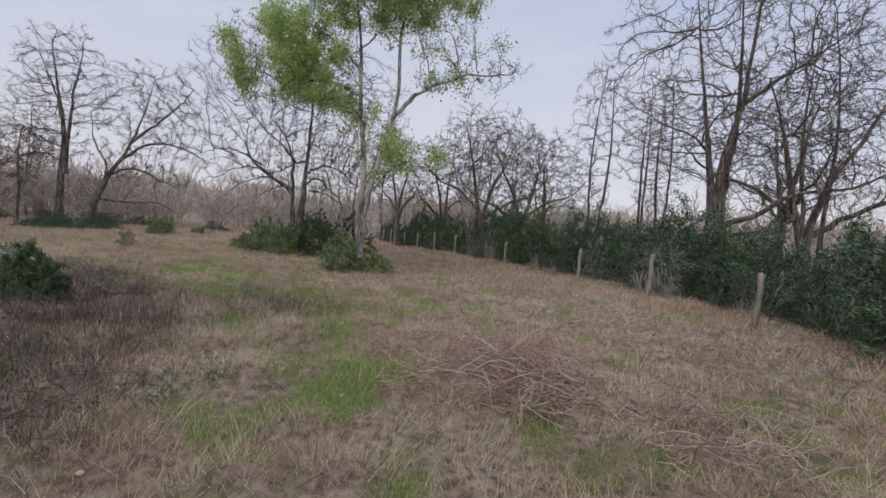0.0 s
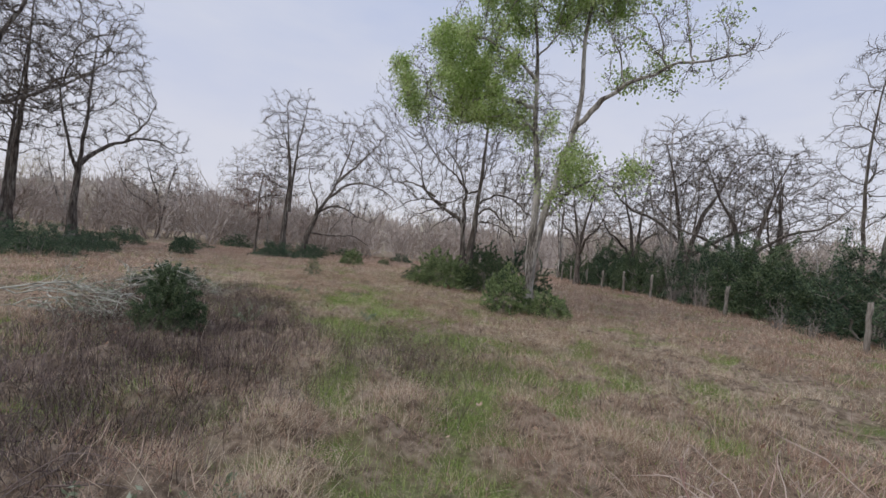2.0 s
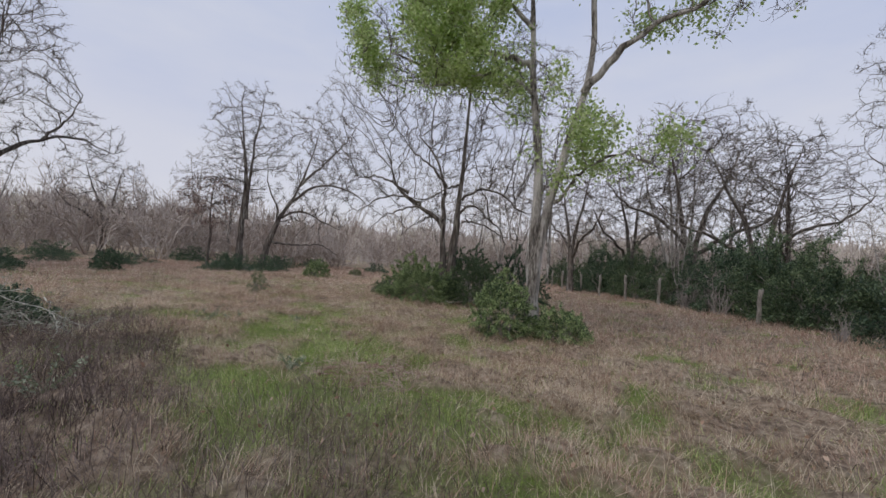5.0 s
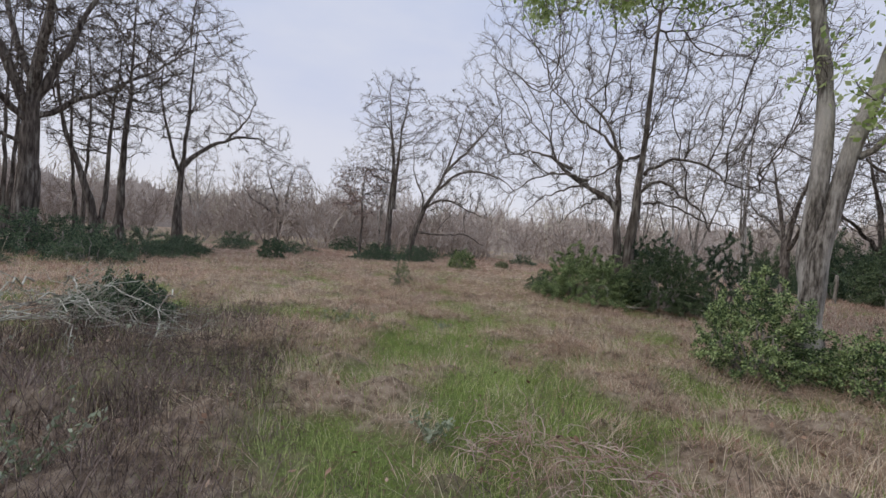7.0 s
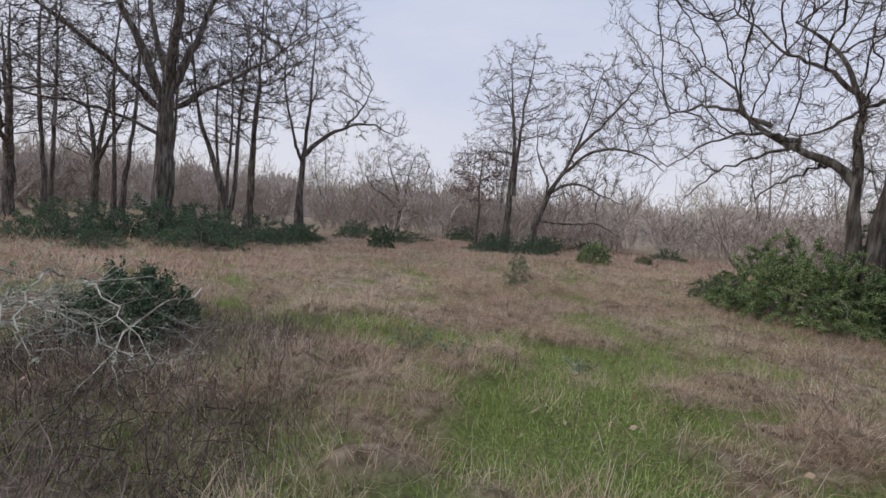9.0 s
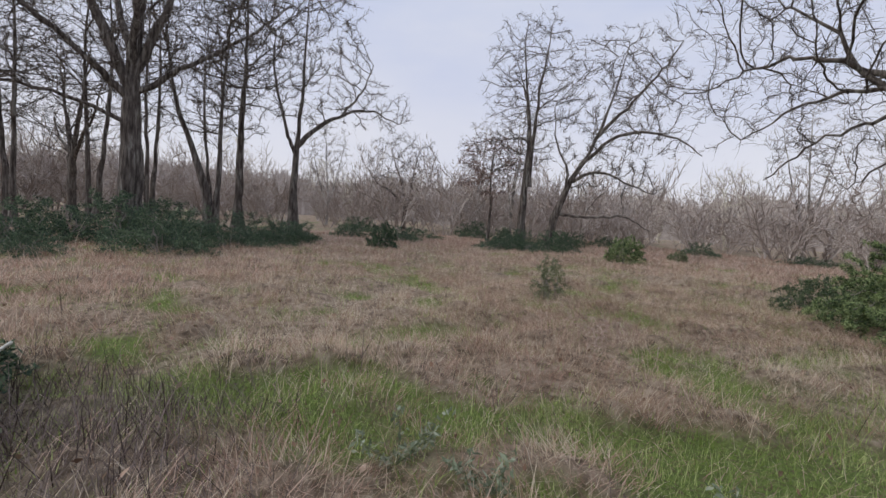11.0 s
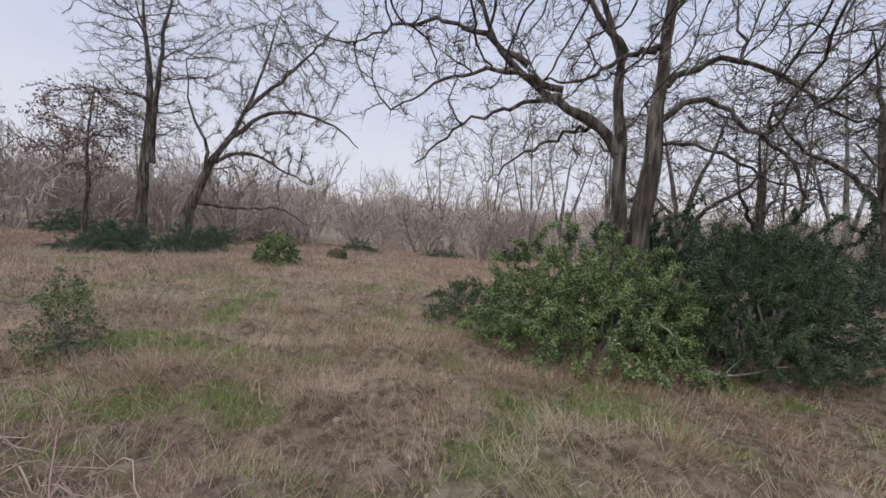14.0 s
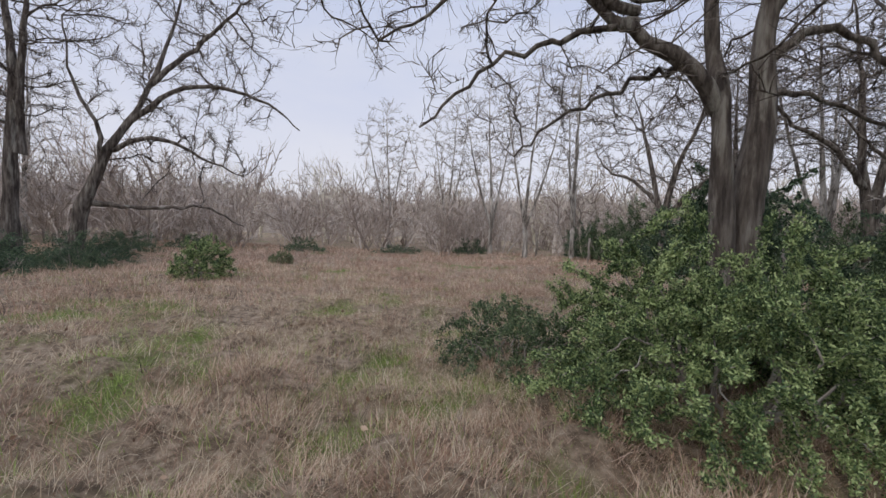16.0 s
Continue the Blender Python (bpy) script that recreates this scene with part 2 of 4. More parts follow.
def colonize(rng, pos, par, open_, att, step, kill, rounds, crook=0.25, inertia=0.35, up=0.05):
    """Branches grow from the given nodes towards free places in the crown until each place is reached."""
    pos, par, att = np.array(pos, float), np.array(par, int), np.array(att, float)
    head = np.zeros_like(pos)
    ok = np.flatnonzero(open_)
    dist = np.full(len(att), 1e9)
    near = np.zeros(len(att), int)
    for k in range(0, len(ok), 64):
        d = np.linalg.norm(att[:, None] - pos[ok[k:k + 64]][None], axis=2)
        j = d.argmin(1)
        m = d[np.arange(len(att)), j]
        better = m < dist
        dist[better], near[better] = m[better], ok[k:k + 64][j[better]]
    kids = np.zeros(len(pos), int)
    for _ in range(rounds):
        live = dist > kill
        att, dist, near = att[live], dist[live], near[live]
        if not len(att):
            break
        who, inv = np.unique(near, return_inverse=True)
        pull = np.zeros((len(who), 3))
        np.add.at(pull, inv, unit(att - pos[near]))
        free = kids[who] < 3
        d = unit(unit(pull) + crook * rng.normal(size=pull.shape) + inertia * head[who] + np.array([0, 0, up]))
        who, d = who[free], d[free]
        if not len(who):
            break
        first = len(pos)
        pos = np.concatenate([pos, pos[who] + d * step * rng.uniform(0.75, 1.2, (len(who), 1))])
        par, head = np.concatenate([par, who]), np.concatenate([head, d])
        np.add.at(kids, who, 1)
        kids = np.concatenate([kids, np.zeros(len(who), int)])
        dd = np.linalg.norm(att[:, None] - pos[None, first:], axis=2)
        j = dd.argmin(1)
        m = dd[np.arange(len(att)), j]
        better = m < dist
        dist[better], near[better] = m[better], first + j[better]
    return pos, par


def chains(pos, par, seeds, rmin, power=2.05, girth=None):
    """Runs of nodes from fork to tip with the girth that their twigs add up to: (points, radii), the thickest first."""
    n = len(pos)
    acc = np.zeros(n)
    main = np.full(n, -1)
    for i in range(n - 1, seeds - 1, -1):
        acc[i] = max(acc[i], rmin ** power)
        p = par[i]
        acc[p] += acc[i]
        if p >= seeds and (main[p] < 0 or acc[i] > acc[main[p]]):
            main[p] = i
    rad = acc ** (1 / power)
    out = []
    for i in range(seeds, n):
        p = par[i]
        if p >= seeds and main[p] == i:
            continue
        run = [i]
        while main[run[-1]] >= 0:
            run.append(main[run[-1]])
        slim = min(1.0, 0.72 * girth[p] / rad[i]) if girth is not None and p < seeds else 1.0
        out.append((np.concatenate([pos[p:p + 1], pos[run]]), np.maximum(np.concatenate([rad[i:i + 1], rad[run]]) * slim, rmin)))
    out.sort(key=lambda c: -c[1][0])
    return out, rad


def wood(rng, runs, sides, thin):
    """Round pieces for the thick runs, narrow strips for the thin ones."""
    by = {}
    for p, r in runs:
        by.setdefault((len(p), r[0] < thin), []).append((p, r))
    pieces = []
    for (_, fine), group in sorted(by.items()):
        p, r = np.stack([g[0] for g in group]), np.stack([g[1] for g in group])
        pieces.append(ribbons(rng, p, r) if fine else tubes(p, r, sides))
    return pieces


def fill(rng, lobes, n, low=0.0, shell=0.45):
    """Places inside a few rounded lobes (centre x, y, z, radius x, y, z), a little denser outwards."""
    vol = np.array([l[3] * l[4] * l[5] for l in lobes])
    k = rng.choice(len(lobes), n, p=vol / vol.sum())
    l = np.array(lobes)[k]
    d = unit(rng.normal(size=(n, 3)))
    q = l[:, :3] + d * l[:, 3:] * (rng.random((n, 1)) ** shell) * (0.8 + 0.4 * fbm(d[:, :1] * 2 + 5 + k[:, None], d[:, 1:2] * 2 + d[:, 2:] * 1.3, 17))
    return q[q[:, 2] > low]


def leaf_cards(rng, at, size, spread, droop=0.0, long=1.6, along_=0.0):
    """Small folded leaves (two triangles) scattered round the places given."""
    c = at + rng.normal(size=at.shape) * spread
    n = len(c)
    a = unit(rng.normal(size=(n, 3)) * 0.8 + along_ + np.array([0, 0, -droop]))
    b = unit(np.cross(a, rng.normal(size=(n, 3))))
    s = size * rng.uniform(0.6, 1.35, (n, 1))
    nrm = np.cross(a, b)
    v = np.stack([c - a * s * long / 2, c + b * s / 2 + nrm * s * 0.15, c + a * s * long / 2, c - b * s / 2 + nrm * s * 0.15], 1)
    k = np.arange(n)[:, None] * 4
    t = np.stack([k + [0, 1, 2], k + [0, 2, 3]], 1)
    return v.reshape(-1, 3), t.reshape(-1, 3)


def value_noise(x, y, seed=0):
    xi, yi = np.floor(x).astype(np.int64), np.floor(y).astype(np.int64)
    fx, fy = x - xi, y - yi
    fx, fy = fx * fx * (3 - 2 * fx), fy * fy * (3 - 2 * fy)

    def h(i, j):
        n = (i * 374761393 + j * 668265263 + seed * 982451653) & 0x7FFFFFFF
        n = ((n ^ (n >> 13)) * 1274126177) & 0x7FFFFFFF
        return ((n ^ (n >> 16)) & 0xFFFF) / 65535.0

    return (h(xi, yi) * (1 - fx) + h(xi + 1, yi) * fx) * (1 - fy) + (h(xi, yi + 1) * (1 - fx) + h(xi + 1, yi + 1) * fx) * fy


def fbm(x, y, seed=0):
    return (value_noise(x, y, seed) + 0.5 * value_noise(2.1 * x, 2.1 * y, seed + 1) + 0.25 * value_noise(4.3 * x, 4.3 * y, seed + 2)) / 1.75


def smooth01(v):
    v = np.clip(v, 0, 1)
    return v * v * (3 - 2 * v)


# the lie of the land: a flat meadow that lifts a little to the fence
FENCE = [(8.2, 2.0), (7.0, 9.5), (6.4, 13.2), (5.6, 17.6), (3.4, 23.6), (0.8, 28.8), (-0.6, 30.9), (-2.0, 33.2), (-4.6, 37.5), (-8.0, 43.0)]
TRAIL = [(-0.9, 1.5), (-1.2, 4.0), (-2.0, 6.5), (-4.2, 10.0), (-5.6, 12.0), (-7.4, 13.4), (-8.2, 14.8), (-8.5, 16.0)]
GLADE = [(-3.4, 8.8), (-6.0, 11.2), (-8.6, 12.9)]
WEEDS = [(-4.2, 1.6), (-4.6, 4.6), (-6.6, 7.4), (-8.8, 9.3), (-9.6, 9.6)]
WALKED = [(0, 0), (0.1, 2), (-0.9, 3.5), (-1.7, 6.3), (-3.2, 7.9), (-4.5, 9.5), (-7.0, 11.2), (-8.2, 14.0), (-8.8, 15.2), (-10.0, 16.7), (-10.5, 18)]


def line_distance(x, y, line):
    best = np.full(np.shape(x), 1e9)
    for (ax, ay), (bx, by) in zip(line, line[1:]):
        dx, dy = bx - ax, by - ay
        s = np.clip(((x - ax) * dx + (y - ay) * dy) / (dx * dx + dy * dy), 0, 1)
        best = np.minimum(best, np.hypot(x - ax - s * dx, y - ay - s * dy))
    return best


def mops(x, y, size=0.8, seed=71):
    """Dead bunch grass lies in rounded mops: 1 at the crown of one, 0 in the hollows."""
    x, y = np.asarray(x, float), np.asarray(y, float)
    i0, j0 = np.floor(x / size), np.floor(y / size)
    best = np.zeros(np.shape(x))
    for di in (-1, 0, 1):
        for dj in (-1, 0, 1):
            i, j = (i0 + di).astype(np.int64), (j0 + dj).astype(np.int64)
            n = (i * 374761393 + j * 668265263 + seed * 982451653) & 0x7FFFFFFF
            n = ((n ^ (n >> 13)) * 1274126177) & 0x7FFFFFFF
            a, b, c = (n & 1023) / 1023.0, ((n >> 10) & 1023) / 1023.0, ((n >> 20) & 1023) / 1023.0
            d2 = (x - (i + 0.15 + 0.7 * a) * size) ** 2 + (y - (j + 0.15 + 0.7 * b) * size) ** 2
            best = np.maximum(best, (0.35 + 0.65 * c) * np.exp(-d2 / (size * (0.30 + 0.16 * b)) ** 2))
    return best


def greenness(x, y):
    """Where short green grass shows between the dry."""
    x, y = np.asarray(x, float), np.asarray(y, float)
    trail = smooth01(1.2 - line_distance(x, y, TRAIL) / 1.6)
    glade = np.exp(-(line_distance(x, y, GLADE) / 1.9) ** 2) + 0.2 * np.exp(-(((x + 11) / 5) ** 2 + ((y - 12.5) / 3.5) ** 2))
    close = np.exp(-(line_distance(x, y, WALKED) / 5.5) ** 2) * (0.5 + 0.5 * smooth01((17.0 - y) / 4.0))
    n = fbm(x * 1.15 + 4, y * 1.15, 21)
    hollow = 0.13 - 0.34 * mops(x, y)
    n = n + 0.42 * (fbm(x * 4.2, y * 4.2, 29) - 0.5)
    return (1 - 0.85 * weediness(x, y)) * np.clip(smooth01((n - 0.615 + (0.06 + hollow) * close + 0.17 * trail + 0.22 * np.minimum(glade, 1)) * 4.2), 0, 1)


def weediness(x, y):
    """Where dark dead weeds stand instead of grass: off the path towards the west."""
    band = smooth01(1.35 - line_distance(x, y, WEEDS) / 1.9) + 0.7 * np.exp(-(((x + 3.4) / 1.2) ** 2 + ((y - 8.4) / 1.2) ** 2))
    return np.clip(band * (0.35 + 1.1 * fbm(x * 0.7, y * 0.7, 40)), 0, 1)


def height(x, y):
    """Dry tussocks stand a little proud of the mossy hollows between them."""
    x, y = np.asarray(x, float), np.asarray(y, float)
    near_fence = smooth01(1 - (line_distance(x, y, FENCE) - 1.0) / 6.0) * smooth01((y - 2) / 8)
    hummock = (0.22 * mops(x, y) * (1 - 0.6 * greenness(x, y)) + 0.05 * fbm(x * 1.6, y * 1.6, 33)) * np.exp(-(line_distance(x, y, WALKED) / 12.0) ** 2)
    return -0.34 + 0.2 * near_fence + 0.14 * (fbm(x * 0.35, y * 0.35, 3) - 0.5) + 0.05 * (fbm(x * 1.7, y * 1.7, 9) - 0.5) + hummock


# ---------------------------------------------------------------- ground: one sheet to the horizon
def make_ground():
    def lines(lo, hi, fine):
        out = np.cumsum(np.minimum(fine * 1.05 ** np.arange(1, 90), 0.6))
        out = np.concatenate([out, out[-1] + np.cumsum(0.6 * 1.16 ** np.arange(1, 40))])
        return np.concatenate([lo - out[::-1], np.arange(lo, hi, fine), hi + out])

    xs, ys = lines(-15.0, 4.5, 0.15), lines(0.0, 22.0, 0.15)
    gx, gy = np.meshgrid(xs, ys)
    v = np.stack([gx, gy, height(gx, gy)], -1).reshape(-1, 3)
    w, h = len(xs), len(ys)
    i = (np.arange(h - 1)[:, None] * w + np.arange(w - 1)[None]).ravel()
    t = np.concatenate([np.stack([i, i + 1, i + w + 1], 1), np.stack([i, i + w + 1, i + w], 1)])
    me = mesh_np("ground", v, t, M_GROUND, True)
    at = me.attributes.new("green", "FLOAT", "POINT")
    at.data.foreach_set("value", greenness(v[:, 0], v[:, 1]).astype(np.float32))
    return tagged(new("ground", me), "meadow ground of brown thatch with mossy green patches", "ground", kind="structure")


make_ground()


# ---------------------------------------------------------------- trees
def resample(ctrl, r0, r1, count, rng, rough):
    p = curve(ctrl, count)
    p[1:-1] += rng.normal(size=(count - 2, 3)) * rough
    s = np.linspace(0, 1, count)
    r = r0 + (r1 - r0) * s ** 0.8
    return p[None], r[None] * (1 + 0.06 * rng.normal(size=(1, count)))


def make_tree(name, x, y, stems, limbs=(), lobes=(), seed=1, places=900, step=0.24, kill=0.42, low=1.6, bark=None, twig=None, label="", rmin=0.008, twig_len=0.3, each=4,
              single=24, leaf=None, leaf_at=None, leaf_size=0.09, leaves_each=8, group="", leaf_label="", flare=1.5, crook=0.25, up=0.2, sprout=0.13):
    """A tree on an Empty: trunk stems, limbs, branches, twigs and, where it has them, leaves. Stems and limbs: (few points, radius below, radius above);
    lobes: the rounded masses that the crown fills."""
    rng = np.random.default_rng(seed)
    bark, twig = bark or M_BARK, twig or M_TWIG
    root = new(name)
    root.location = (x, y, float(height(x, y)))
    nodes, opens, girth = [], [], []
    for ctrl, r0, r1 in stems:
        p, r = resample(ctrl, r0, r1, 16, rng, 0.02)
        r[0, 0] *= flare
        r[0, 1] *= 1 + (flare - 1) * 0.3
        fine_p = curve(p[0], 40)
        fine_r = np.interp(np.linspace(0, 15, 40), np.arange(16), r[0])[None] * (1 + 0.035 * rng.normal(size=(1, 40)))
        part("trunk", [tubes(fine_p[None], fine_r, 12)], bark, root, smooth=True)
        nodes.append(fine_p)
        girth.append(fine_r[0])
        opens.append((rng.random(40) < sprout) & (fine_p[:, 2] > low * 0.9))
    for ctrl, r0, r1 in limbs:
        p, r = resample(ctrl, r0, r1, 18, rng, 0.03)
        part("limb", [tubes(p, r, 8)], bark, root, smooth=True)
        nodes.append(p[0])
        girth.append(r[0])
        opens.append((rng.random(18) < sprout + 0.15) & (np.arange(18) > 3))
    for o in opens:
        o[-1] = True
    pos, opens = np.concatenate(nodes), np.concatenate(opens)
    seeds = len(pos)
    pos, par = colonize(rng, pos, np.arange(seeds), opens, fill(rng, lobes, places, low), step, kill, 90, crook, 0.65, up)
    runs, rad = chains(pos, par, seeds, rmin, girth=np.maximum(np.concatenate(girth), 0.03))
    for p, r in runs[:single]:
        part("branch", [tubes(p[None], r[None], 6)], bark, root, smooth=True)
    part("branchwork", wood(rng, runs[single:], 4, rmin * 1.6), bark, root, smooth=True, kind="stuff")
    tips = seeds + np.flatnonzero(rad[seeds:] < rmin * 2.6)
    seg = np.stack([pos[par[tips]], pos[tips]], 1)
    t1, q1 = grow(rng, seg, np.full((len(tips), 2), rmin * 0.8), each, 0.1, 1.0, angle=0.85, wiggle=0.42, up=0.1, count=4, rscale=1.0, rmin=rmin * 0.8, length=twig_len, shrink=0.2)
    part("spray", [ribbons(rng, t1, q1)], twig, root, kind="stuff")
    if leaf:
        ends = np.concatenate([t1[:, 1:].reshape(-1, 3), pos[tips]])
        keep = ends[rng.random(len(ends)) < leaf_at(ends[:, 0], ends[:, 1], ends[:, 2])]
        keep = np.repeat(keep, leaves_each, 0)
        part("foliage", [leaf_cards(rng, keep, leaf_size, 0.13, 0.3)], leaf, root, leaf_label, kind="stuff")
    return tagged(root, label, "tree", group)


def blob(cx, cz, rx, rz, ry=2.2, cy=0.0):
    return lambda a, b, c: ((a - cx) / rx) ** 2 + ((b - cy) / ry) ** 2 + ((c - cz) / rz) ** 2 < 1


def spring_crown(a, b, c):
    n = fbm(a * 1.1 + 9, c * 1.1 + b * 0.7, 5)
    stem = blob(0.2, 7.6, 1.1, 2.0)(a, b, c)
    dense = blob(-2.6, 7.3, 2.6, 1.9)(a, b, c) | blob(1.2, 10.4, 2.8, 1.5)(a, b, c) | blob(-0.8, 10.2, 1.8, 1.3)(a, b, c)
    loose = blob(0.0, 5.4, 2.0, 1.0)(a, b, c) | blob(1.4, 4.0, 1.8, 0.9)(a, b, c) | blob(2.4, 6.9, 1.2, 0.8)(a, b, c)
    return np.where(stem, 0.15, np.where(dense, 0.95, np.where(loose, 0.5, 0.06))) * smooth01((n - 0.43) * 8)


make_tree("green_tree", -3.05, 15.6,
          [([(0, 0, -0.2), (0, 0, 1.0), (-0.05, 0, 1.9), (-0.02, 0, 3.7), (-0.15, 0.1, 5.1), (-0.35, 0.1, 6.5), (-0.5, 0.2, 8.2), (-0.9, 0.2, 11.0)], 0.165, 0.035),
           ([(0.05, 0.02, -0.2), (0.05, 0, 1.0), (0.09, 0, 2.0), (0.36, 0, 3.5), (0.72, 0.1, 5.0), (1.0, 0.2, 6.7), (0.9, 0.3, 8.6), (1.4, 0.3, 11.6)], 0.16, 0.04)],
          [([(0.85, 0.1, 5.6), (1.5, -0.1, 6.3), (2.3, -0.3, 6.8), (3.4, -0.4, 7.2), (4.9, -0.5, 7.3)], 0.10, 0.02),
           ([(-0.3, 0.1, 6.3), (-1.0, 0, 6.6), (-1.9, -0.1, 6.7), (-3.0, -0.2, 6.5), (-4.0, -0.2, 6.9)], 0.09, 0.02),
           ([(-0.2, 0.1, 5.6), (-0.9, -0.3, 6.0), (-1.7, -0.5, 6.0), (-2.6, -0.6, 5.7)], 0.05, 0.015),
           ([(-0.4, 0.1, 7.2), (-1.2, -0.2, 8.0), (-2.4, -0.4, 8.6), (-3.6, -0.4, 9.2)], 0.06, 0.015),
           ([(0.35, 0, 3.1), (0.9, -0.2, 3.7), (1.6, -0.3, 4.1), (2.3, -0.4, 3.9)], 0.05, 0.015)],
          seed=11, lobes=[(-2.6, -0.2, 7.3, 2.5, 2.0, 1.9), (1.2, 0.2, 10.2, 3.0, 2.4, 2.2), (-0.6, 0.1, 10.2, 2.4, 2.2, 1.8), (3.2, -0.3, 7.6, 2.6, 1.6, 1.2), (1.5, -0.3, 4.1, 2.0, 1.3, 0.8), (-0.3, 0, 5.7, 1.5, 1.3, 0.7)], places=1900, step=0.19, kill=0.27, single=60, bark=M_PALE, rmin=0.006, twig_len=0.26, low=3.2, sprout=0.15,
          leaf=M_SPRING, leaf_at=spring_crown, leaf_size=0.056, leaves_each=7, leaf_label="fresh bright green spring leaves in loose clumps",
          label="forked pale-barked tree with fresh green spring leaves", flare=1.35)

make_tree("bare_oak_tree", -7.5, 21.75,
          [([(-0.15, 0, -0.2), (-0.16, 0, 1.0), (-0.19, 0, 2.0), (-0.25, 0, 2.8), (-0.36, 0.1, 3.6), (-0.46, 0.2, 4.6), (-0.95, 0.3, 5.7), (-1.8, 0.4, 6.6)], 0.17, 0.02),
           ([(0.14, 0.15, -0.2), (0.16, 0.15, 1.8), (0.22, 0.2, 3.2), (0.28, 0.25, 4.6), (0.34, 0.3, 6.8), (0.5, 0.4, 10.2)], 0.21, 0.03)],
          [([(-0.22, 0, 2.7), (-0.6, -0.1, 3.1), (-1.2, -0.2, 3.5), (-1.75, -0.3, 3.85), (-2.2, -0.4, 4.3), (-2.6, -0.4, 5.0), (-3.4, -0.3, 5.8)], 0.11, 0.02),
           ([(-1.2, -0.2, 3.7), (-2.0, -0.4, 3.9), (-2.9, -0.6, 3.75), (-3.8, -0.8, 3.2)], 0.06, 0.012),
           ([(-1.2, -0.2, 3.6), (-1.9, -0.3, 3.4), (-2.7, -0.5, 3.0), (-3.4, -0.6, 2.4)], 0.045, 0.012),
           ([(-0.6, -0.1, 3.2), (-1.1, 0.2, 3.1), (-1.8, 0.4, 2.8), (-2.4, 0.5, 2.3)], 0.04, 0.012),
           ([(0.4, 0.3, 3.0), (1.1, 0.5, 3.0), (1.9, 0.6, 2.6), (2.8, 0.7, 2.4)], 0.04, 0.012),
           ([(-1.75, -0.3, 4.05), (-2.7, -0.5, 4.6), (-3.7, -0.6, 4.7), (-4.6, -0.6, 4.4)], 0.06, 0.012),
           ([(0.25, 0.2, 3.3), (0.65, 0.2, 3.65), (1.05, 0.2, 3.6), (1.5, 0.1, 3.2), (2.0, 0.1, 2.8), (2.3, 0.1, 2.2)], 0.06, 0.02),
           ([(0.35, 0.3, 3.9), (1.0, 0.4, 4.3), (1.9, 0.5, 4.2), (2.6, 0.5, 3.6), (3.3, 0.5, 3.4)], 0.06, 0.015),
           ([(0.2, 0.25, 4.5), (-0.3, 0.1, 4.3), (-0.9, -0.1, 3.9), (-1.5, -0.3, 3.8)], 0.06, 0.015),
           ([(-0.3, 0.2, 4.4), (-1.0, 0.1, 5.2), (-2.0, 0.1, 6.0), (-3.0, 0, 7.2)], 0.06, 0.015)],
          seed=29, lobes=[(0, 0, 6.8, 5.6, 5.0, 4.6), (-3.2, -0.6, 4.4, 2.8, 2.2, 1.9), (2.0, 0.3, 3.4, 1.8, 1.4, 1.0)], places=3800, step=0.19, kill=0.30, low=2.2, single=90, rmin=0.0055, twig_len=0.24, crook=0.28, each=4, sprout=0.12,
          label="large bare oak with two dark trunks and crooked limbs")

make_tree("bare_oak_tree", -24.7, 28.2,
          [([(-0.5, 0, -0.2), (-0.5, 0, 3), (-0.4, 0, 6), (-0.9, 0, 8.6), (-1.4, 0, 11.6)], 0.26, 0.02),
           ([(-0.4, 0.1, 3.4), (-0.1, 0, 6), (0.2, 0, 9), (0.6, 0, 11.4)], 0.16, 0.02)],
          [([(-0.5, 0, 6.4), (-1.2, 0.4, 8), (-2.2, 0.8, 9.6), (-2.9, 0.8, 11.2)], 0.1, 0.02)],
          seed=33, lobes=[(-0.4, 0, 9.2, 2.9, 2.9, 4.3), (-0.4, 0, 5.6, 2.2, 2.2, 1.6)], places=1400, rmin=0.010, low=3.6, label="tall straight bare tree at the field's edge")
make_tree("leaning_oak_tree", -24.0, 28.9,
          [([(0, 0, -0.2), (0.5, 0.1, 1.8), (1.1, 0.3, 3.6), (1.8, 0.8, 5.2), (2.3, 1.4, 7.4), (2.9, 1.8, 10.6)], 0.27, 0.02)],
          [([(1.5, 0.6, 4.6), (2.8, 1.2, 5.9), (4.2, 2.0, 6.2), (5.6, 2.6, 5.7), (6.4, 3, 5.0)], 0.12, 0.02),
           ([(1.1, 0.3, 3.7), (2.4, 0.8, 4.2), (3.6, 1.6, 3.7), (4.6, 2.4, 3.2)], 0.1, 0.02),
           ([(0.8, 0.2, 2.8), (1.2, 0.0, 4.2), (0.7, -0.4, 5.6), (0.5, -0.6, 7.6)], 0.1, 0.02),
           ([(0.7, 0.2, 2.0), (2.0, 1.0, 1.9), (3.4, 2.0, 2.0), (4.4, 2.8, 1.4)], 0.09, 0.02),
           ([(2.0, 1.0, 6.0), (3.4, 1.6, 7.6), (4.6, 2.2, 9.2), (5.2, 2.6, 10.4)], 0.11, 0.02)],
          seed=37, lobes=[(2.4, 2.4, 8.0, 3.5, 3.3, 4.5), (2.7, 2.4, 4.4, 2.6, 2.4, 1.8)], places=1800, low=1.8, crook=0.32, rmin=0.010, label="leaning dark oak with long crooked bare limbs")
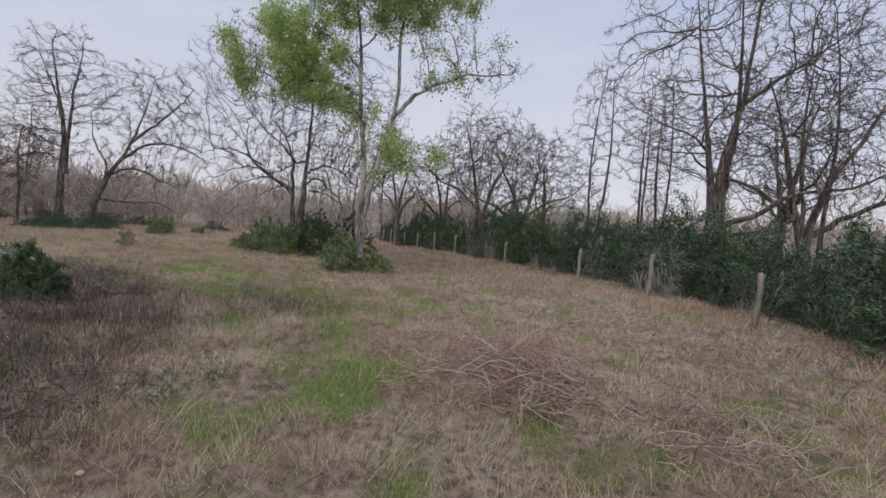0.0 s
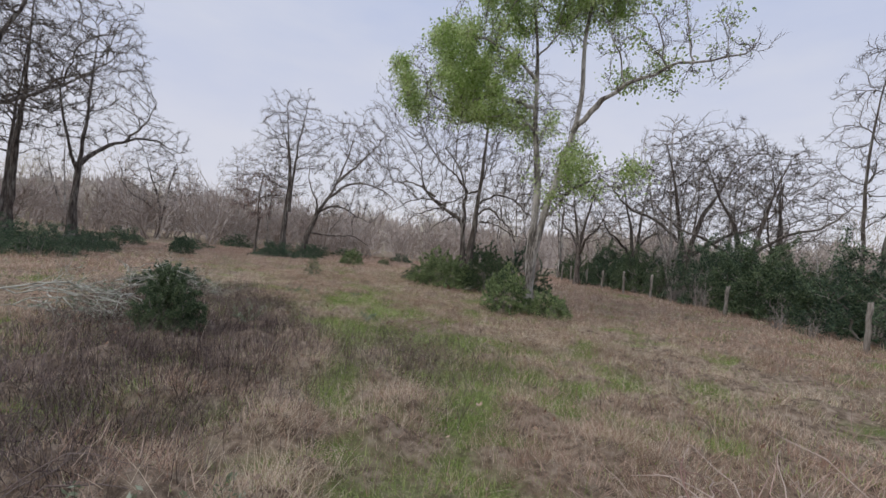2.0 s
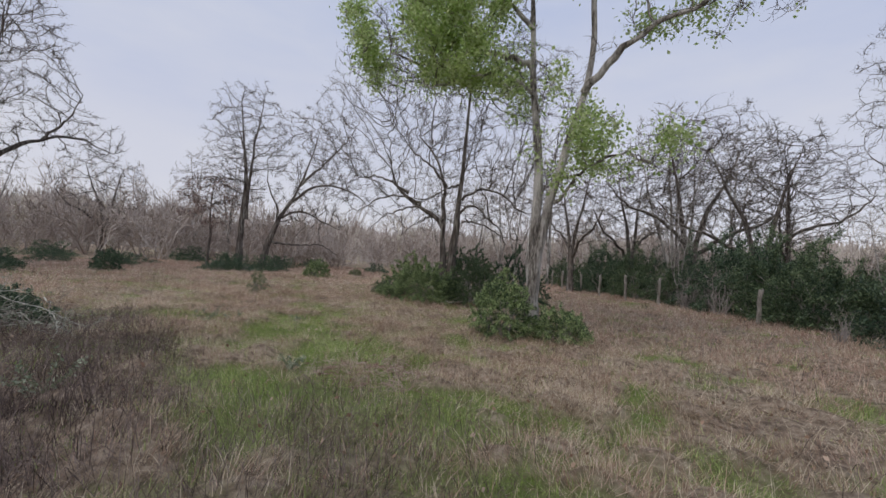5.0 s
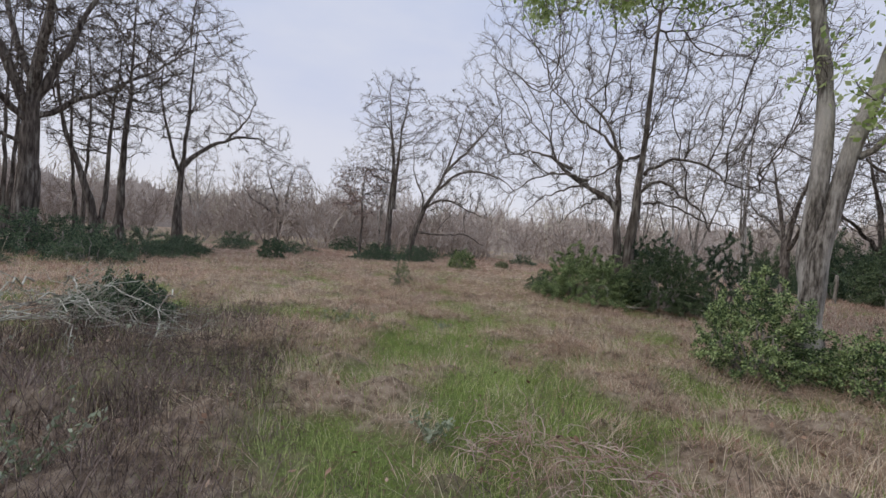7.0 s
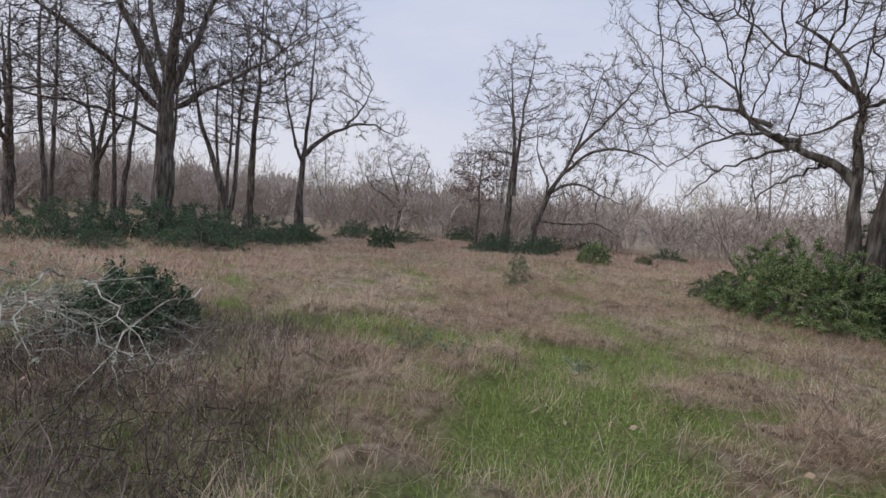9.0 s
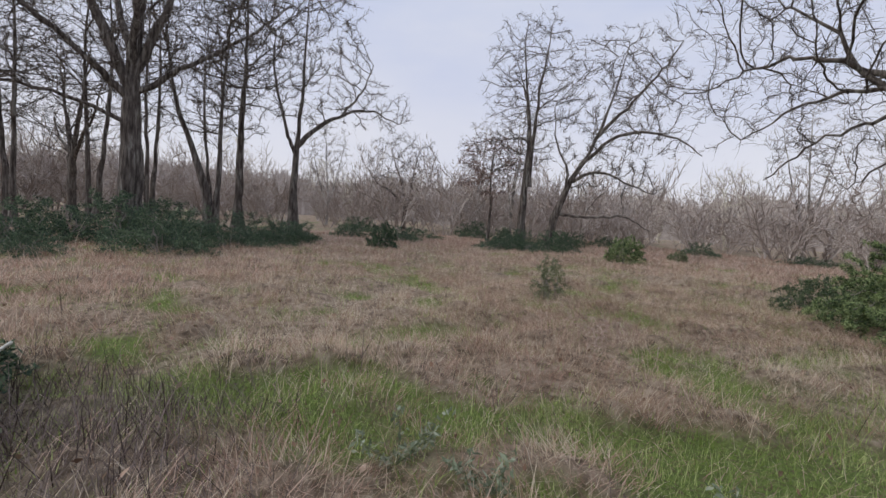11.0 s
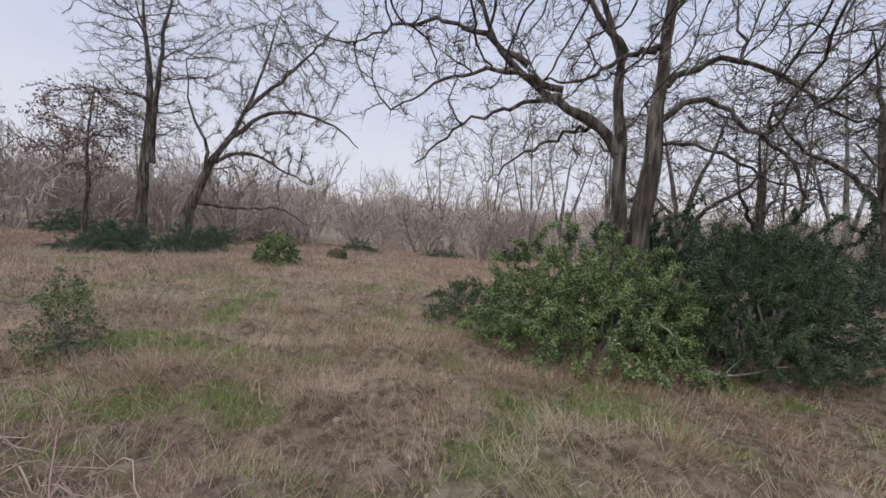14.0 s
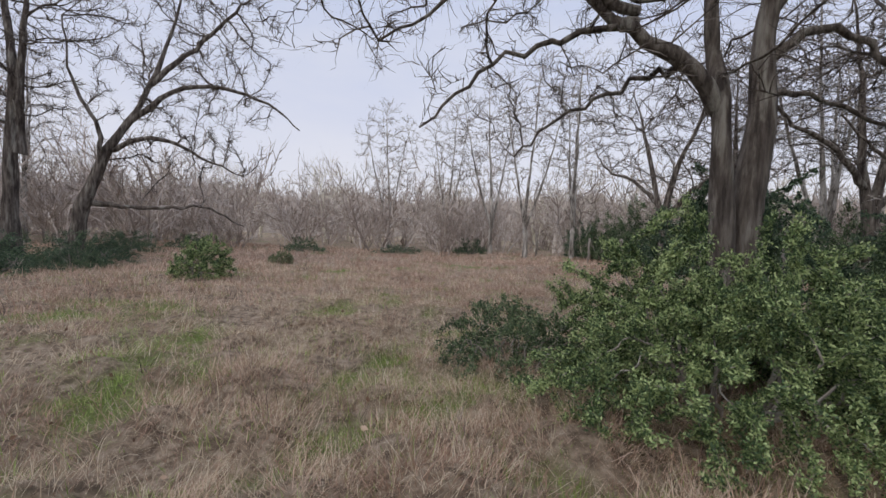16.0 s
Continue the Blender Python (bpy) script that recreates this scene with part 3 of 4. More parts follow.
make_tree("withered_tree", -27.2, 27.4, [([(0, 0, -0.2), (0.1, 0, 2.0), (-0.1, 0, 4.2), (0.2, 0, 6.2)], 0.1, 0.03)], seed=41, lobes=[(0, 0, 4.6, 2.2, 2.2, 2.2)], places=300, step=0.26, low=1.6, single=8, rmin=0.010, leaf=M_RUST, leaf_at=lambda a, b, c: np.where((c > 2.0) & (c < 6.2), 0.22 * smooth01((fbm(a * 1.2, c * 1.2 + b, 8) - 0.35) * 5), 0.0), leaf_size=0.07, leaves_each=5, label="slender tree still holding withered red-brown leaves",
          leaf_label="withered red-brown leaves")

# the row of oaks at the west of the meadow
make_tree("bare_oak_tree", -26.0, 10.2,
          [([(0, 0, -0.2), (0.05, 0, 2), (0.1, 0, 4.4), (0.0, 0.1, 7), (0.1, 0.4, 10), (0.1, 0.3, 13.5)], 0.48, 0.04)],
          [([(0.1, 0, 5.0), (0.3, -0.9, 7.2), (0.4, -2.2, 9.6), (0.5, -3.6, 12.5)], 0.21, 0.03),
           ([(0.1, 0, 5.6), (0.2, 0.8, 7.6), (0.3, 1.6, 10.0), (0.3, 2.6, 13.0)], 0.19, 0.03),
           ([(0.1, 0, 4.7), (0.4, -1.6, 6.2), (0.6, -3.6, 7.6), (0.8, -5.6, 9.0)], 0.14, 0.025),
           ([(0.1, 0, 4.9), (0.2, 1.6, 6.2), (0.3, 3.4, 7.6), (0.4, 5.2, 9.4)], 0.13, 0.025),
           ([(0.1, 0, 6.2), (-0.9, -0.5, 8.2), (-2.0, -0.8, 10.6), (-2.8, -1.0, 13.0)], 0.15, 0.03),
           ([(0.1, 0, 6.0), (1.1, 0.2, 8.0), (2.3, 0.4, 10.4), (3.0, 0.6, 12.4)], 0.15, 0.03),
           ([(0.1, 0, 3.9), (0.3, -2.0, 4.6), (0.5, -4.2, 4.7), (0.7, -6.4, 5.2)], 0.08, 0.02)],
          seed=43, lobes=[(0.3, 0, 10.0, 5.5, 6.8, 5.4), (0.6, -4.0, 5.8, 3.0, 3.4, 1.8)], places=2400, step=0.28, kill=0.44, rmin=0.011, low=4.2,  label="massive bare oak with a thick grey-brown trunk")
make_tree("bare_oak_tree", -29.0, 12.9,
          [([(0, 0, -0.2), (0, -0.1, 1.5), (-0.1, -0.7, 3.6), (0, -1.4, 6), (0, -2.0, 10.5)], 0.26, 0.02),
           ([(0, 0, 0.4), (0.1, 0.3, 2.2), (0.1, 0.4, 6), (0, 0.7, 10)], 0.17, 0.02)],
          seed=47, lobes=[(0, -0.9, 8.2, 3.0, 3.4, 4.4)], rmin=0.011, places=1300, low=3.4, label="double-stemmed bare oak leaning over the shrubs")
make_tree("bare_oak_tree", -31.4, 14.4,
          [([(0, 0, -0.2), (0, 0, 4), (0.1, 0.1, 8), (0, 0.2, 13.5)], 0.27, 0.02)], seed=53, lobes=[(0, 0, 9.2, 3.0, 3.2, 5.0)], rmin=0.011, places=1300, low=3.6,
          label="straight bare oak with many short limbs")
make_tree("bare_oak_tree", -30.5, 16.9,
          [([(0, 0, -0.2), (0, 0, 3), (0, 0.1, 5), (-0.1, 0.3, 8), (0, 0.4, 12.6)], 0.27, 0.02)],
          [([(0, 0.05, 4.6), (0, 1.0, 5.6), (0.2, 2.4, 6.6), (0.4, 4.0, 7.0), (0.4, 5.6, 6.6)], 0.16, 0.025),
           ([(0.1, 2.4, 6.6), (0.2, 3.4, 8.0), (0.2, 4.0, 9.6)], 0.09, 0.02),
           ([(0, 0, 4.2), (0.2, -0.6, 5.5), (0.2, -1.2, 8.0), (0.2, -1.2, 10.0)], 0.12, 0.025)],
          seed=59, lobes=[(0, 0.6, 9.8, 3.0, 3.2, 4.9), (0.2, 4.2, 7.2, 1.8, 2.8, 1.5)], places=1600, rmin=0.011, low=4.6, label="bare oak with a long limb over the meadow")

# trees behind the fence
make_tree("bare_oak_tree", 12.4, 20.0,
          [([(-0.2, 0, -0.2), (-0.1, 0, 3), (0.1, 0, 6), (0.7, 0, 9), (1.2, 0, 16)], 0.32, 0.03),
           ([(-0.1, 0, 2.8), (-0.6, -0.2, 5.5), (-1.2, -0.4, 8), (-2.2, -0.6, 13)], 0.24, 0.02),
           ([(0.2, 0.2, 1.0), (0.5, 0.4, 5), (0.9, 0.6, 9), (0.6, 0.8, 15)], 0.28, 0.02)],
          [([(0.1, 0, 3.0), (1.2, -0.8, 3.6), (2.4, -1.6, 4.6), (3.8, -2.4, 4.9), (5.4, -3.2, 5.8)], 0.15, 0.03),
           ([(0, 0, 2.4), (-0.2, -1.2, 2.6), (0.8, -2.6, 3.0), (1.6, -3.6, 4.0)], 0.13, 0.03),
           ([(0.6, 0, 8.6), (2.2, -0.6, 10), (4.2, -1.0, 11.6)], 0.13, 0.03)],
          seed=61, lobes=[(0.2, 0, 10.6, 5.6, 5.4, 6.2), (3.4, -2.2, 5.4, 2.8, 2.2, 1.8)], places=2400, step=0.28, kill=0.44, rmin=0.010, low=3.2, label="big many-stemmed bare oak behind the fence")
proto = make_tree("bare_tree", 9.4, 28.5,
                  [([(0, 0, -0.2), (-0.1, 0, 4), (-0.2, 0, 8), (0.3, 0, 13)], 0.145, 0.02), ([(0.3, 0, 0.2), (0.7, 0, 4), (1.0, 0, 8), (0.8, 0, 12.4)], 0.15, 0.02)],
                  seed=67, lobes=[(0.2, 0, 9.2, 2.1, 2.0, 5.2)], places=800, step=0.26, low=3.0, single=10, rmin=0.009, label="slender bare tree with upright stems", group="bare trees beyond the fence")
oak = make_tree("bare_oak_tree", 5.4, 32.5,
                [([(0, 0, -0.2), (0.1, 0, 2.5), (-0.4, 0, 4.6), (-1.4, 0, 6.6), (-2.2, 0, 8.6)], 0.24, 0.02),
                 ([(0.1, 0, 1.6), (0.7, 0, 4), (1.3, 0.2, 6.5), (2.0, 0.3, 8.8)], 0.2, 0.02)],
                [([(0, 0, 2.6), (-1.6, 0.2, 3.8), (-3.4, 0.2, 4.6), (-4.6, 0.2, 5.8)], 0.13, 0.03), ([(0.5, 0, 3.2), (2.0, 0, 4.4), (3.6, 0, 5.0), (4.8, 0, 6.2)], 0.12, 0.03)],
                seed=71, lobes=[(0, 0, 6.9, 4.4, 4.2, 3.7)], places=1000, step=0.28, low=2.6, single=10, rmin=0.009, crook=0.36, label="spreading dark bare oak beyond the fence", group="bare trees beyond the fence")
grey = make_tree("bare_tree", 1.9, 35.0,
                 [([(0, 0, -0.2), (0, 0, 4), (-0.3, 0, 7), (-0.5, 0, 10.5)], 0.13, 0.03), ([(0, 0, 1.5), (0.8, 0.2, 5), (1.6, 0.3, 9)], 0.1, 0.03), ([(0, 0, 2.0), (-1, 0.2, 5), (-2, 0.3, 9)], 0.1, 0.03)],
                 seed=73, lobes=[(-0.2, 0, 8.2, 3.0, 2.8, 4.4)], places=700, step=0.28, low=2.6, single=10, rmin=0.010, bark=M_PALE, twig=M_GREYTWIG, up=0.2, label="pale grey bare tree with fanned fine twigs", group="bare trees beyond the fence")


def plant(ob, x, y, turn, scale, label="", wide=1.0, tall=1.0):
    c = copy_thing(ob, pose(x, y, float(height(x, y)), 0, 0, turn) @ Matrix.Diagonal((scale * wide, scale, scale * tall, 1)))
    return tagged(c, label)


for x, y, turn, s in [(12.8, 28.5, 80, 0.95), (15.5, 31.0, 200, 1.05), (19.0, 22.0, 140, 1.1), (17.5, 15.0, 30, 0.9), (21.5, 17.5, 260, 1.0), (3.2, 43.0, 10, 0.95), (-33.5, 8.2, 60, 1.0), (-36.5, 10.4, 150, 1.05), (-31.5, 6.0, 220, 0.95), (-38.0, 14.0, 300, 1.0)]:
    plant(proto, x, y, turn, s)
for x, y, turn, s in [(8.4, 37.5, 70, 1.0), (16.0, 19.0, 160, 1.1), (20.0, 26.0, 250, 1.2), (-3.8, 34.5, 120, 0.85), (-34.5, 4.0, 190, 1.1), (-37.5, 7.0, 20, 1.0), (3.0, 34.0, 200, 1.1), (-0.4, 36.6, 60, 0.9), (-44.0, 30.5, 100, 0.9)]:
    plant(oak, x, y, turn, s)
for x, y, turn, s in [(1.7, 29.9, 40, 0.42), (6.0, 21.6, 120, 0.35), (-6.2, 41.5, 90, 0.95), (-10.8, 43.6, 30, 0.9), (-8.8, 41.0, 200, 0.9), (-36.0, 37.0, 160, 0.95), (-39.5, 36.0, 290, 0.9), (6.2, 41.0, 240, 1.0), (-14.0, 48.0, 140, 0.9), (-19.0, 50.0, 45, 0.95), (-47.0, 24.0, 70, 0.8)]:
    plant(grey, x, y, turn, s)


# ---------------------------------------------------------------- shrubs
def make_shrub(name, x, y, rx, ry, h, leaves, size, leaf, seed, label, stems=9, twig=None, group="", ragged=0.5, places=700, step=0.06, spread=0.022, foot=0.0, tall=0.0, long=2.2):
    """An evergreen shrub: crooked stems out of one root, branches that fill a ragged mound, and leaves in sprays along the outer twigs."""
    rng = np.random.default_rng(seed)
    twig = twig or M_GREYTWIG
    root = new(name)
    root.location = (x, y, float(height(x, y)))
    a = rng.uniform(0, 2 * np.pi, stems)
    e = rng.uniform(0.15, 1.0, stems) ** 0.6
    tip = np.stack([np.cos(a) * rx * e * 0.55, np.sin(a) * ry * e * 0.55, h * (0.7 - 0.35 * e) * rng.uniform(0.75, 1.05, stems)], 1)
    s = np.linspace(0, 1, 8)[None, :, None]
    base = np.stack([np.cos(a) * 0.12 * rx, np.sin(a) * 0.12 * ry, np.full(stems, -0.05)], 1)
    pts = base[:, None] * (1 - s) + tip[:, None] * s + rng.normal(size=(stems, 8, 3)) * 0.03 * h * s
    rad = np.linspace(0.018, 0.007, 8)[None] * (0.5 + 0.5 * h) * np.ones((stems, 1))
    for k in range(stems):
        part("stem", [tubes(pts[k:k + 1], rad[k:k + 1], 5)], twig, root, smooth=True)
    d = unit(rng.normal(size=(places, 3)))
    d[:, 2] = np.abs(d[:, 2])
    az = np.arctan2(d[:, 1], d[:, 0])
    lobe = 0.72 + ragged * (fbm(np.cos(az) * 1.7 + seed, np.sin(az) * 1.7 + d[:, 2] * 2.4, seed) - 0.42) * 1.6
    att = d * np.array([rx, ry, h]) * (lobe * rng.uniform(0.22, 1.0, places) ** 0.4)[:, None]
    shoot = rng.random(places) < 0.05 + tall
    att[:, 2] += shoot * rng.uniform(0.05, 0.25, places) * h
    att[:, 2] = np.maximum(att[:, 2], foot + 0.08 * h * rng.random(places))
    unitstep = step * max(rx, ry, h)
    pos, par = colonize(rng, pts.reshape(-1, 3), np.arange(stems * 8), np.tile(np.arange(8) > 1, stems), att, unitstep, unitstep * 1.3, 50, 0.35, 0.3, 0.06)
    seeds = stems * 8
    runs, r = chains(pos, par, seeds, 0.0022 * (0.6 + 0.4 * h))
    part("branchwork", wood(rng, runs, 3, 0.006), twig, root, kind="stuff")
    if leaves:
        tips = seeds + np.flatnonzero(r[seeds:] < 0.0055 * (0.6 + 0.4 * h))
        pick = tips[rng.integers(0, len(tips), leaves)]
        f = rng.uniform(-0.2, 1.5, (leaves, 1))
        run = pos[pick] - pos[par[pick]]
        at = pos[par[pick]] + run * f + rng.normal(size=(leaves, 3)) * spread
        at[:, 2] = np.maximum(at[:, 2], 0.02)
        part("foliage", [leaf_cards(rng, at, size, 0.004, 0.0, long, unit(run) * 0.9 + np.array([0, 0, 0.25]))], leaf, root, kind="stuff")
    return tagged(root, label, "shrub", group)


# the big shrub under the oak, in three bushes, and the one round the green tree
make_shrub("evergreen_shrub", -8.1, 20.6, 1.85, 1.45, 1.8, 165000, 0.0135, M_YAUPON, 101, "dense yaupon shrub with small glossy green leaves", 22, places=2600, step=0.045, tall=0.04)
make_shrub("evergreen_shrub", -6.1, 20.9, 1.6, 1.25, 2.1, 90000, 0.0145, M_HEDGE, 103, "dark green shrub growing against its lighter neighbour", 18, places=1800, step=0.05)
make_shrub("evergreen_shrub", -9.75, 21.6, 1.3, 1.0, 0.95, 15000, 0.016, M_HEDGE, 105, "low end of the yaupon thicket trailing into the grass", 12, places=900)
make_shrub("evergreen_shrub", -7.0, 22.4, 2.0, 1.3, 2.7, 34000, 0.021, M_DARKLEAF, 107, "dark shrub at the foot of the double oak", 14, places=1100)
make_shrub("evergreen_shrub", -4.9, 22.5, 1.9, 1.3, 2.7, 30000, 0.021, M_DARKLEAF, 108, "dark shrub closing the thicket beside the oak", 14, places=900)
make_shrub("evergreen_shrub", -3.55, 15.05, 0.95, 0.85, 1.6, 26000, 0.018, M_YAUPON, 109, "bushy green yaupon at the foot of the forked tree", 16, places=1100, tall=0.05)
make_shrub("evergreen_shrub", -2.3, 15.35, 0.9, 0.75, 1.0, 13000, 0.018, M_YAUPON, 111, "low dark green shrub beside the pale trunk", 12, places=800)
make_shrub("cedar_shrub", -6.7, 7.0, 0.6, 0.58, 1.15, 34000, 0.010, M_HEDGE, 113, "young dark green cedar among dead weeds", 14, places=1000, long=4.0)
make_shrub("cedar_shrub", -10.7, 9.7, 1.3, 0.8, 0.8, 12000, 0.018, M_DARKLEAF, 114, "low dark juniper behind the fallen branches", 12, places=700, long=3.0)
make_shrub("small_shrub", -12.85, 17.5, 0.5, 0.45, 1.0, 3200, 0.016, M_OLIVE, 115, "sparse thin-leaved shrub alone in the dry grass", 10, places=420, tall=0.1)
make_shrub("evergreen_shrub", -17.8, 27.0, 1.0, 0.95, 1.35, 11000, 0.026, M_YAUPON, 117, "rounded bright green bush in the open meadow", 12)
make_shrub("dark_shrub", -18.4, 32.2, 0.6, 0.55, 0.65, 3000, 0.025, M_OLIVE, 119, "small dull brown-green bush in the meadow", 8, places=300)
make_shrub("evergreen_shrub", -23.3, 18.8, 1.0, 0.9, 1.3, 7000, 0.03, M_DARKLEAF, 121, "dark shrub among the dry grass", 10)
hedge_a = make_shrub("evergreen_shrub", 9.9, 15.2, 2.1, 1.9, 3.0, 16000, 0.025, M_DARKLEAF, 123, "tall dark evergreen shrub in the hedge behind the fence", 9, group="hedge behind the fence", spread=0.06, long=3.6, places=620, step=0.08, tall=0.06)
hedge_b = make_shrub("evergreen_shrub", 9.4, 19.6, 1.9, 1.8, 2.6, 15000, 0.024, M_HEDGE, 127, "mid green evergreen shrub in the hedge behind the fence", 9, group="hedge behind the fence", spread=0.06, long=3.6, places=560, step=0.08, tall=0.06)
low = make_shrub("evergreen_shrub", -20.9, 11.2, 1.7, 1.6, 1.3, 11000, 0.024, M_DARKLEAF, 131, "low dark evergreen shrub under the oaks", 12, ragged=0.8, group="shrubs under the oaks", spread=0.04, places=520, step=0.07, tall=-0.05)


def along(line, step, side, start=0.0):
    """Places at even steps beside a line, that far to its east."""
    out, left = [], start
    for (ax, ay), (bx, by) in zip(line, line[1:]):
        ln = math.hypot(bx - ax, by - ay)
        nx, ny = (by - ay) / ln, -(bx - ax) / ln
        while left < ln:
            f = left / ln
            out.append((ax + (bx - ax) * f + nx * side, ay + (by - ay) * f + ny * side))
            left += step
        left -= ln
    return out


hedge_rng = np.random.default_rng(140)
for k, (x, y) in enumerate(along(FENCE, 1.75, 2.5, 1.0)):
    if hedge_rng.random() < 0.88:
        plant((hedge_a, hedge_b)[k % 5 in (1, 3)], x + hedge_rng.normal() * 0.35, y + hedge_rng.normal() * 0.3, 67 * k + 20, hedge_rng.uniform(0.7, 1.5))
for k, (x, y) in enumerate(along(FENCE, 3.2, 5.4, 0.3)):
    plant((hedge_a, hedge_b)[k % 3 == 1], x + hedge_rng.normal() * 0.5, y + hedge_rng.normal() * 0.4, 91 * k + 50, hedge_rng.uniform(1.15, 1.6))
plant(hedge_b, 5.3, 24.2, 33, 1.3, "tall lighter green shrub close behind the fence")
for k, (x, y, s) in enumerate([(-22.6, 13.0, 1.1), (-24.6, 15.0, 0.75), (-20.0, 8.6, 0.6), (-23.8, 10.2, 1.25), (-26.4, 16.2, 0.9), (-23.4, 24.8, 0.85), (-24.2, 26.4, 1.0), (-23.8, 29.4, 1.0), (-24.6, 31.2, 0.8), (-27.5, 22.0, 0.8), (-30.5, 24.5, 0.9), (-26.5, 33.5, 0.9), (-29.5, 19.6, 0.8), (-22.0, 7.5, 1.0),
                              (-21.5, 40.5, 0.9), (-16.5, 42.5, 0.8), (-12.0, 44.0, 0.9), (-27.0, 38.5, 1.0), (-33.0, 31.0, 1.0), (-36.0, 23.0, 1.1),
                              (-24.2, 12.0, 1.0), (-24.8, 13.6, 1.05), (-25.4, 15.4, 1.0), (-23.6, 8.4, 1.0), (-22.4, 11.4, 0.8), (-23.4, 14.2, 0.8), (-25.8, 11.2, 1.2), (-23.0, 26.0, 0.9), (-22.6, 28.0, 0.9), (-24.9, 27.2, 1.0)]):
    plant(low, x, y, 73 * k + 10, s, wide=0.7 + 0.23 * (k * 5 % 4), tall=0.55 + 0.12 * (k * 3 % 5))

# leafless grey shrubs along the fence
bush = make_shrub("leafless_shrub", 7.5, 14.6, 1.1, 1.0, 2.2, 0, 0.05, M_OLIVE, 137, "leafless grey shrub with lichened twigs by the fence", 14, twig=M_GREYTWIG, places=700, step=0.045, tall=0.15, group="leafless shrubs")
for k, (x, y, s) in enumerate([(6.7, 18.6, 0.6), (2.2, 29.4, 1.1), (1.2, 31.0, 1.2), (4.6, 25.8, 0.8), (8.4, 12.0, 0.55), (9.0, 10.2, 0.6), (3.0, 28.2, 1.0), (9.8, 8.2, 0.7), (7.4, 16.8, 0.5), (-5.2, 24.4, 1.3), (2.9, 26.9, 1.1), (1.9, 28.6, 0.9),
                              (6.8, 14.3, 0.85), (7.1, 13.4, 0.5), (4.3, 20.2, 0.6), (4.9, 19.2, 0.5), (8.2, 11.5, 0.6)]):
    plant(bush, x, y, 57 * k, s)


# ---------------------------------------------------------------- fence posts
def make_post(x, y, h, lean, turn, r, seed):
    rng = np.random.default_rng(seed)
    n = 9
    z = np.linspace(-0.15, h, n)
    p = np.stack([lean * z + 0.012 * rng.normal(size=n), 0.3 * lean * z + 0.012 * rng.normal(size=n), z], 1)
    v, t = tubes(p[None], (r * (1 + 0.08 * rng.normal(size=n)))[None], 9)
    v[-9:, 2] += 0.03 * rng.normal(size=9)
    top = len(v)
    v = np.concatenate([v, [p[-1] + [0, 0, 0.01]]])
    t = np.concatenate([t, [[top - 9 + k, top - 9 + (k + 1) % 9, top] for k in range(9)]])
    ob = new("fence_post", mesh_np("fence_post", v, t, M_POST, False))
    ob.matrix_world = pose(x, y, float(height(x, y)), 0, 0, turn)
    return tagged(ob, "weathered split wooden fence post standing in dry grass", "fence post", "fence posts")


for k, (x, y) in enumerate(FENCE[1:]):
    make_post(x, y, 1.22 + 0.06 * (k * 7 % 3), (0.07, 0.03, 0.0, -0.03, 0.02)[k % 5], 40 * k, 0.065 + 0.008 * (k % 2), 200 + k)
make_post(-5.6, 39.8, 1.2, 0.02, 0, 0.065, 230)
make_post(-3.2, 35.4, 1.2, -0.02, 60, 0.065, 231)


# ---------------------------------------------------------------- dead wood
def make_brush_pile(name, x, y, rx, ry, h, n, length, r, mat, seed, label, category, leafy=0, rise=0.8):
    rng = np.random.default_rng(seed)
    root = new(name)
    root.location = (x, y, float(height(x, y)))
    a = rng.uniform(0, 2 * np.pi, n)
    q = np.sqrt(rng.random(n))
    foot = np.stack([np.cos(a) * rx * q, np.sin(a) * ry * q, rng.random(n) * h * 0.5 * (1 - q ** 2)], 1)
    d = unit(np.stack([rng.normal(size=n), rng.normal(size=n), rng.uniform(0.05, 1.0, n) * rise], 1))
    out = [foot]
    for k in range(6):
        d = unit(d + 0.3 * rng.normal(size=d.shape) - np.array([0, 0, 0.2]))
        q2 = out[-1] + d * (length * rng.uniform(0.6, 1.3, (n, 1)) / 6)
        q2[:, 2] = np.maximum(q2[:, 2], 0.02)
        out.append(q2)
    pts = np.stack(out, 1)
    rad = r * rng.uniform(0.6, 1.3, (n, 1)) * np.linspace(1, 0.4, 7)[None]
    b, br = grow(rng, pts, rad, 3, 0.2, 1, 0.35, 0.8, 0.3, 0.05, 4, 0.6, r * 0.3)
    b[:, :, 2] = np.maximum(b[:, :, 2], 0.01)
    for k in range(min(n, 45)):
        part("cane", [tubes(pts[k:k + 1], rad[k:k + 1], 4)], mat, root, smooth=True)
    part("branchwork", [tubes(pts[45:], rad[45:], 4), tubes(b, br, 3)], mat, root, smooth=True, kind="stuff")
    if leafy:
        at = b.reshape(-1, 3)[rng.integers(0, b.size // 3, leafy)]
        part("lichen", [leaf_cards(rng, at, 0.03, 0.02)], M_OLIVE, root, "tufts of grey-green lichen", kind="stuff")
    return tagged(root, label, category)


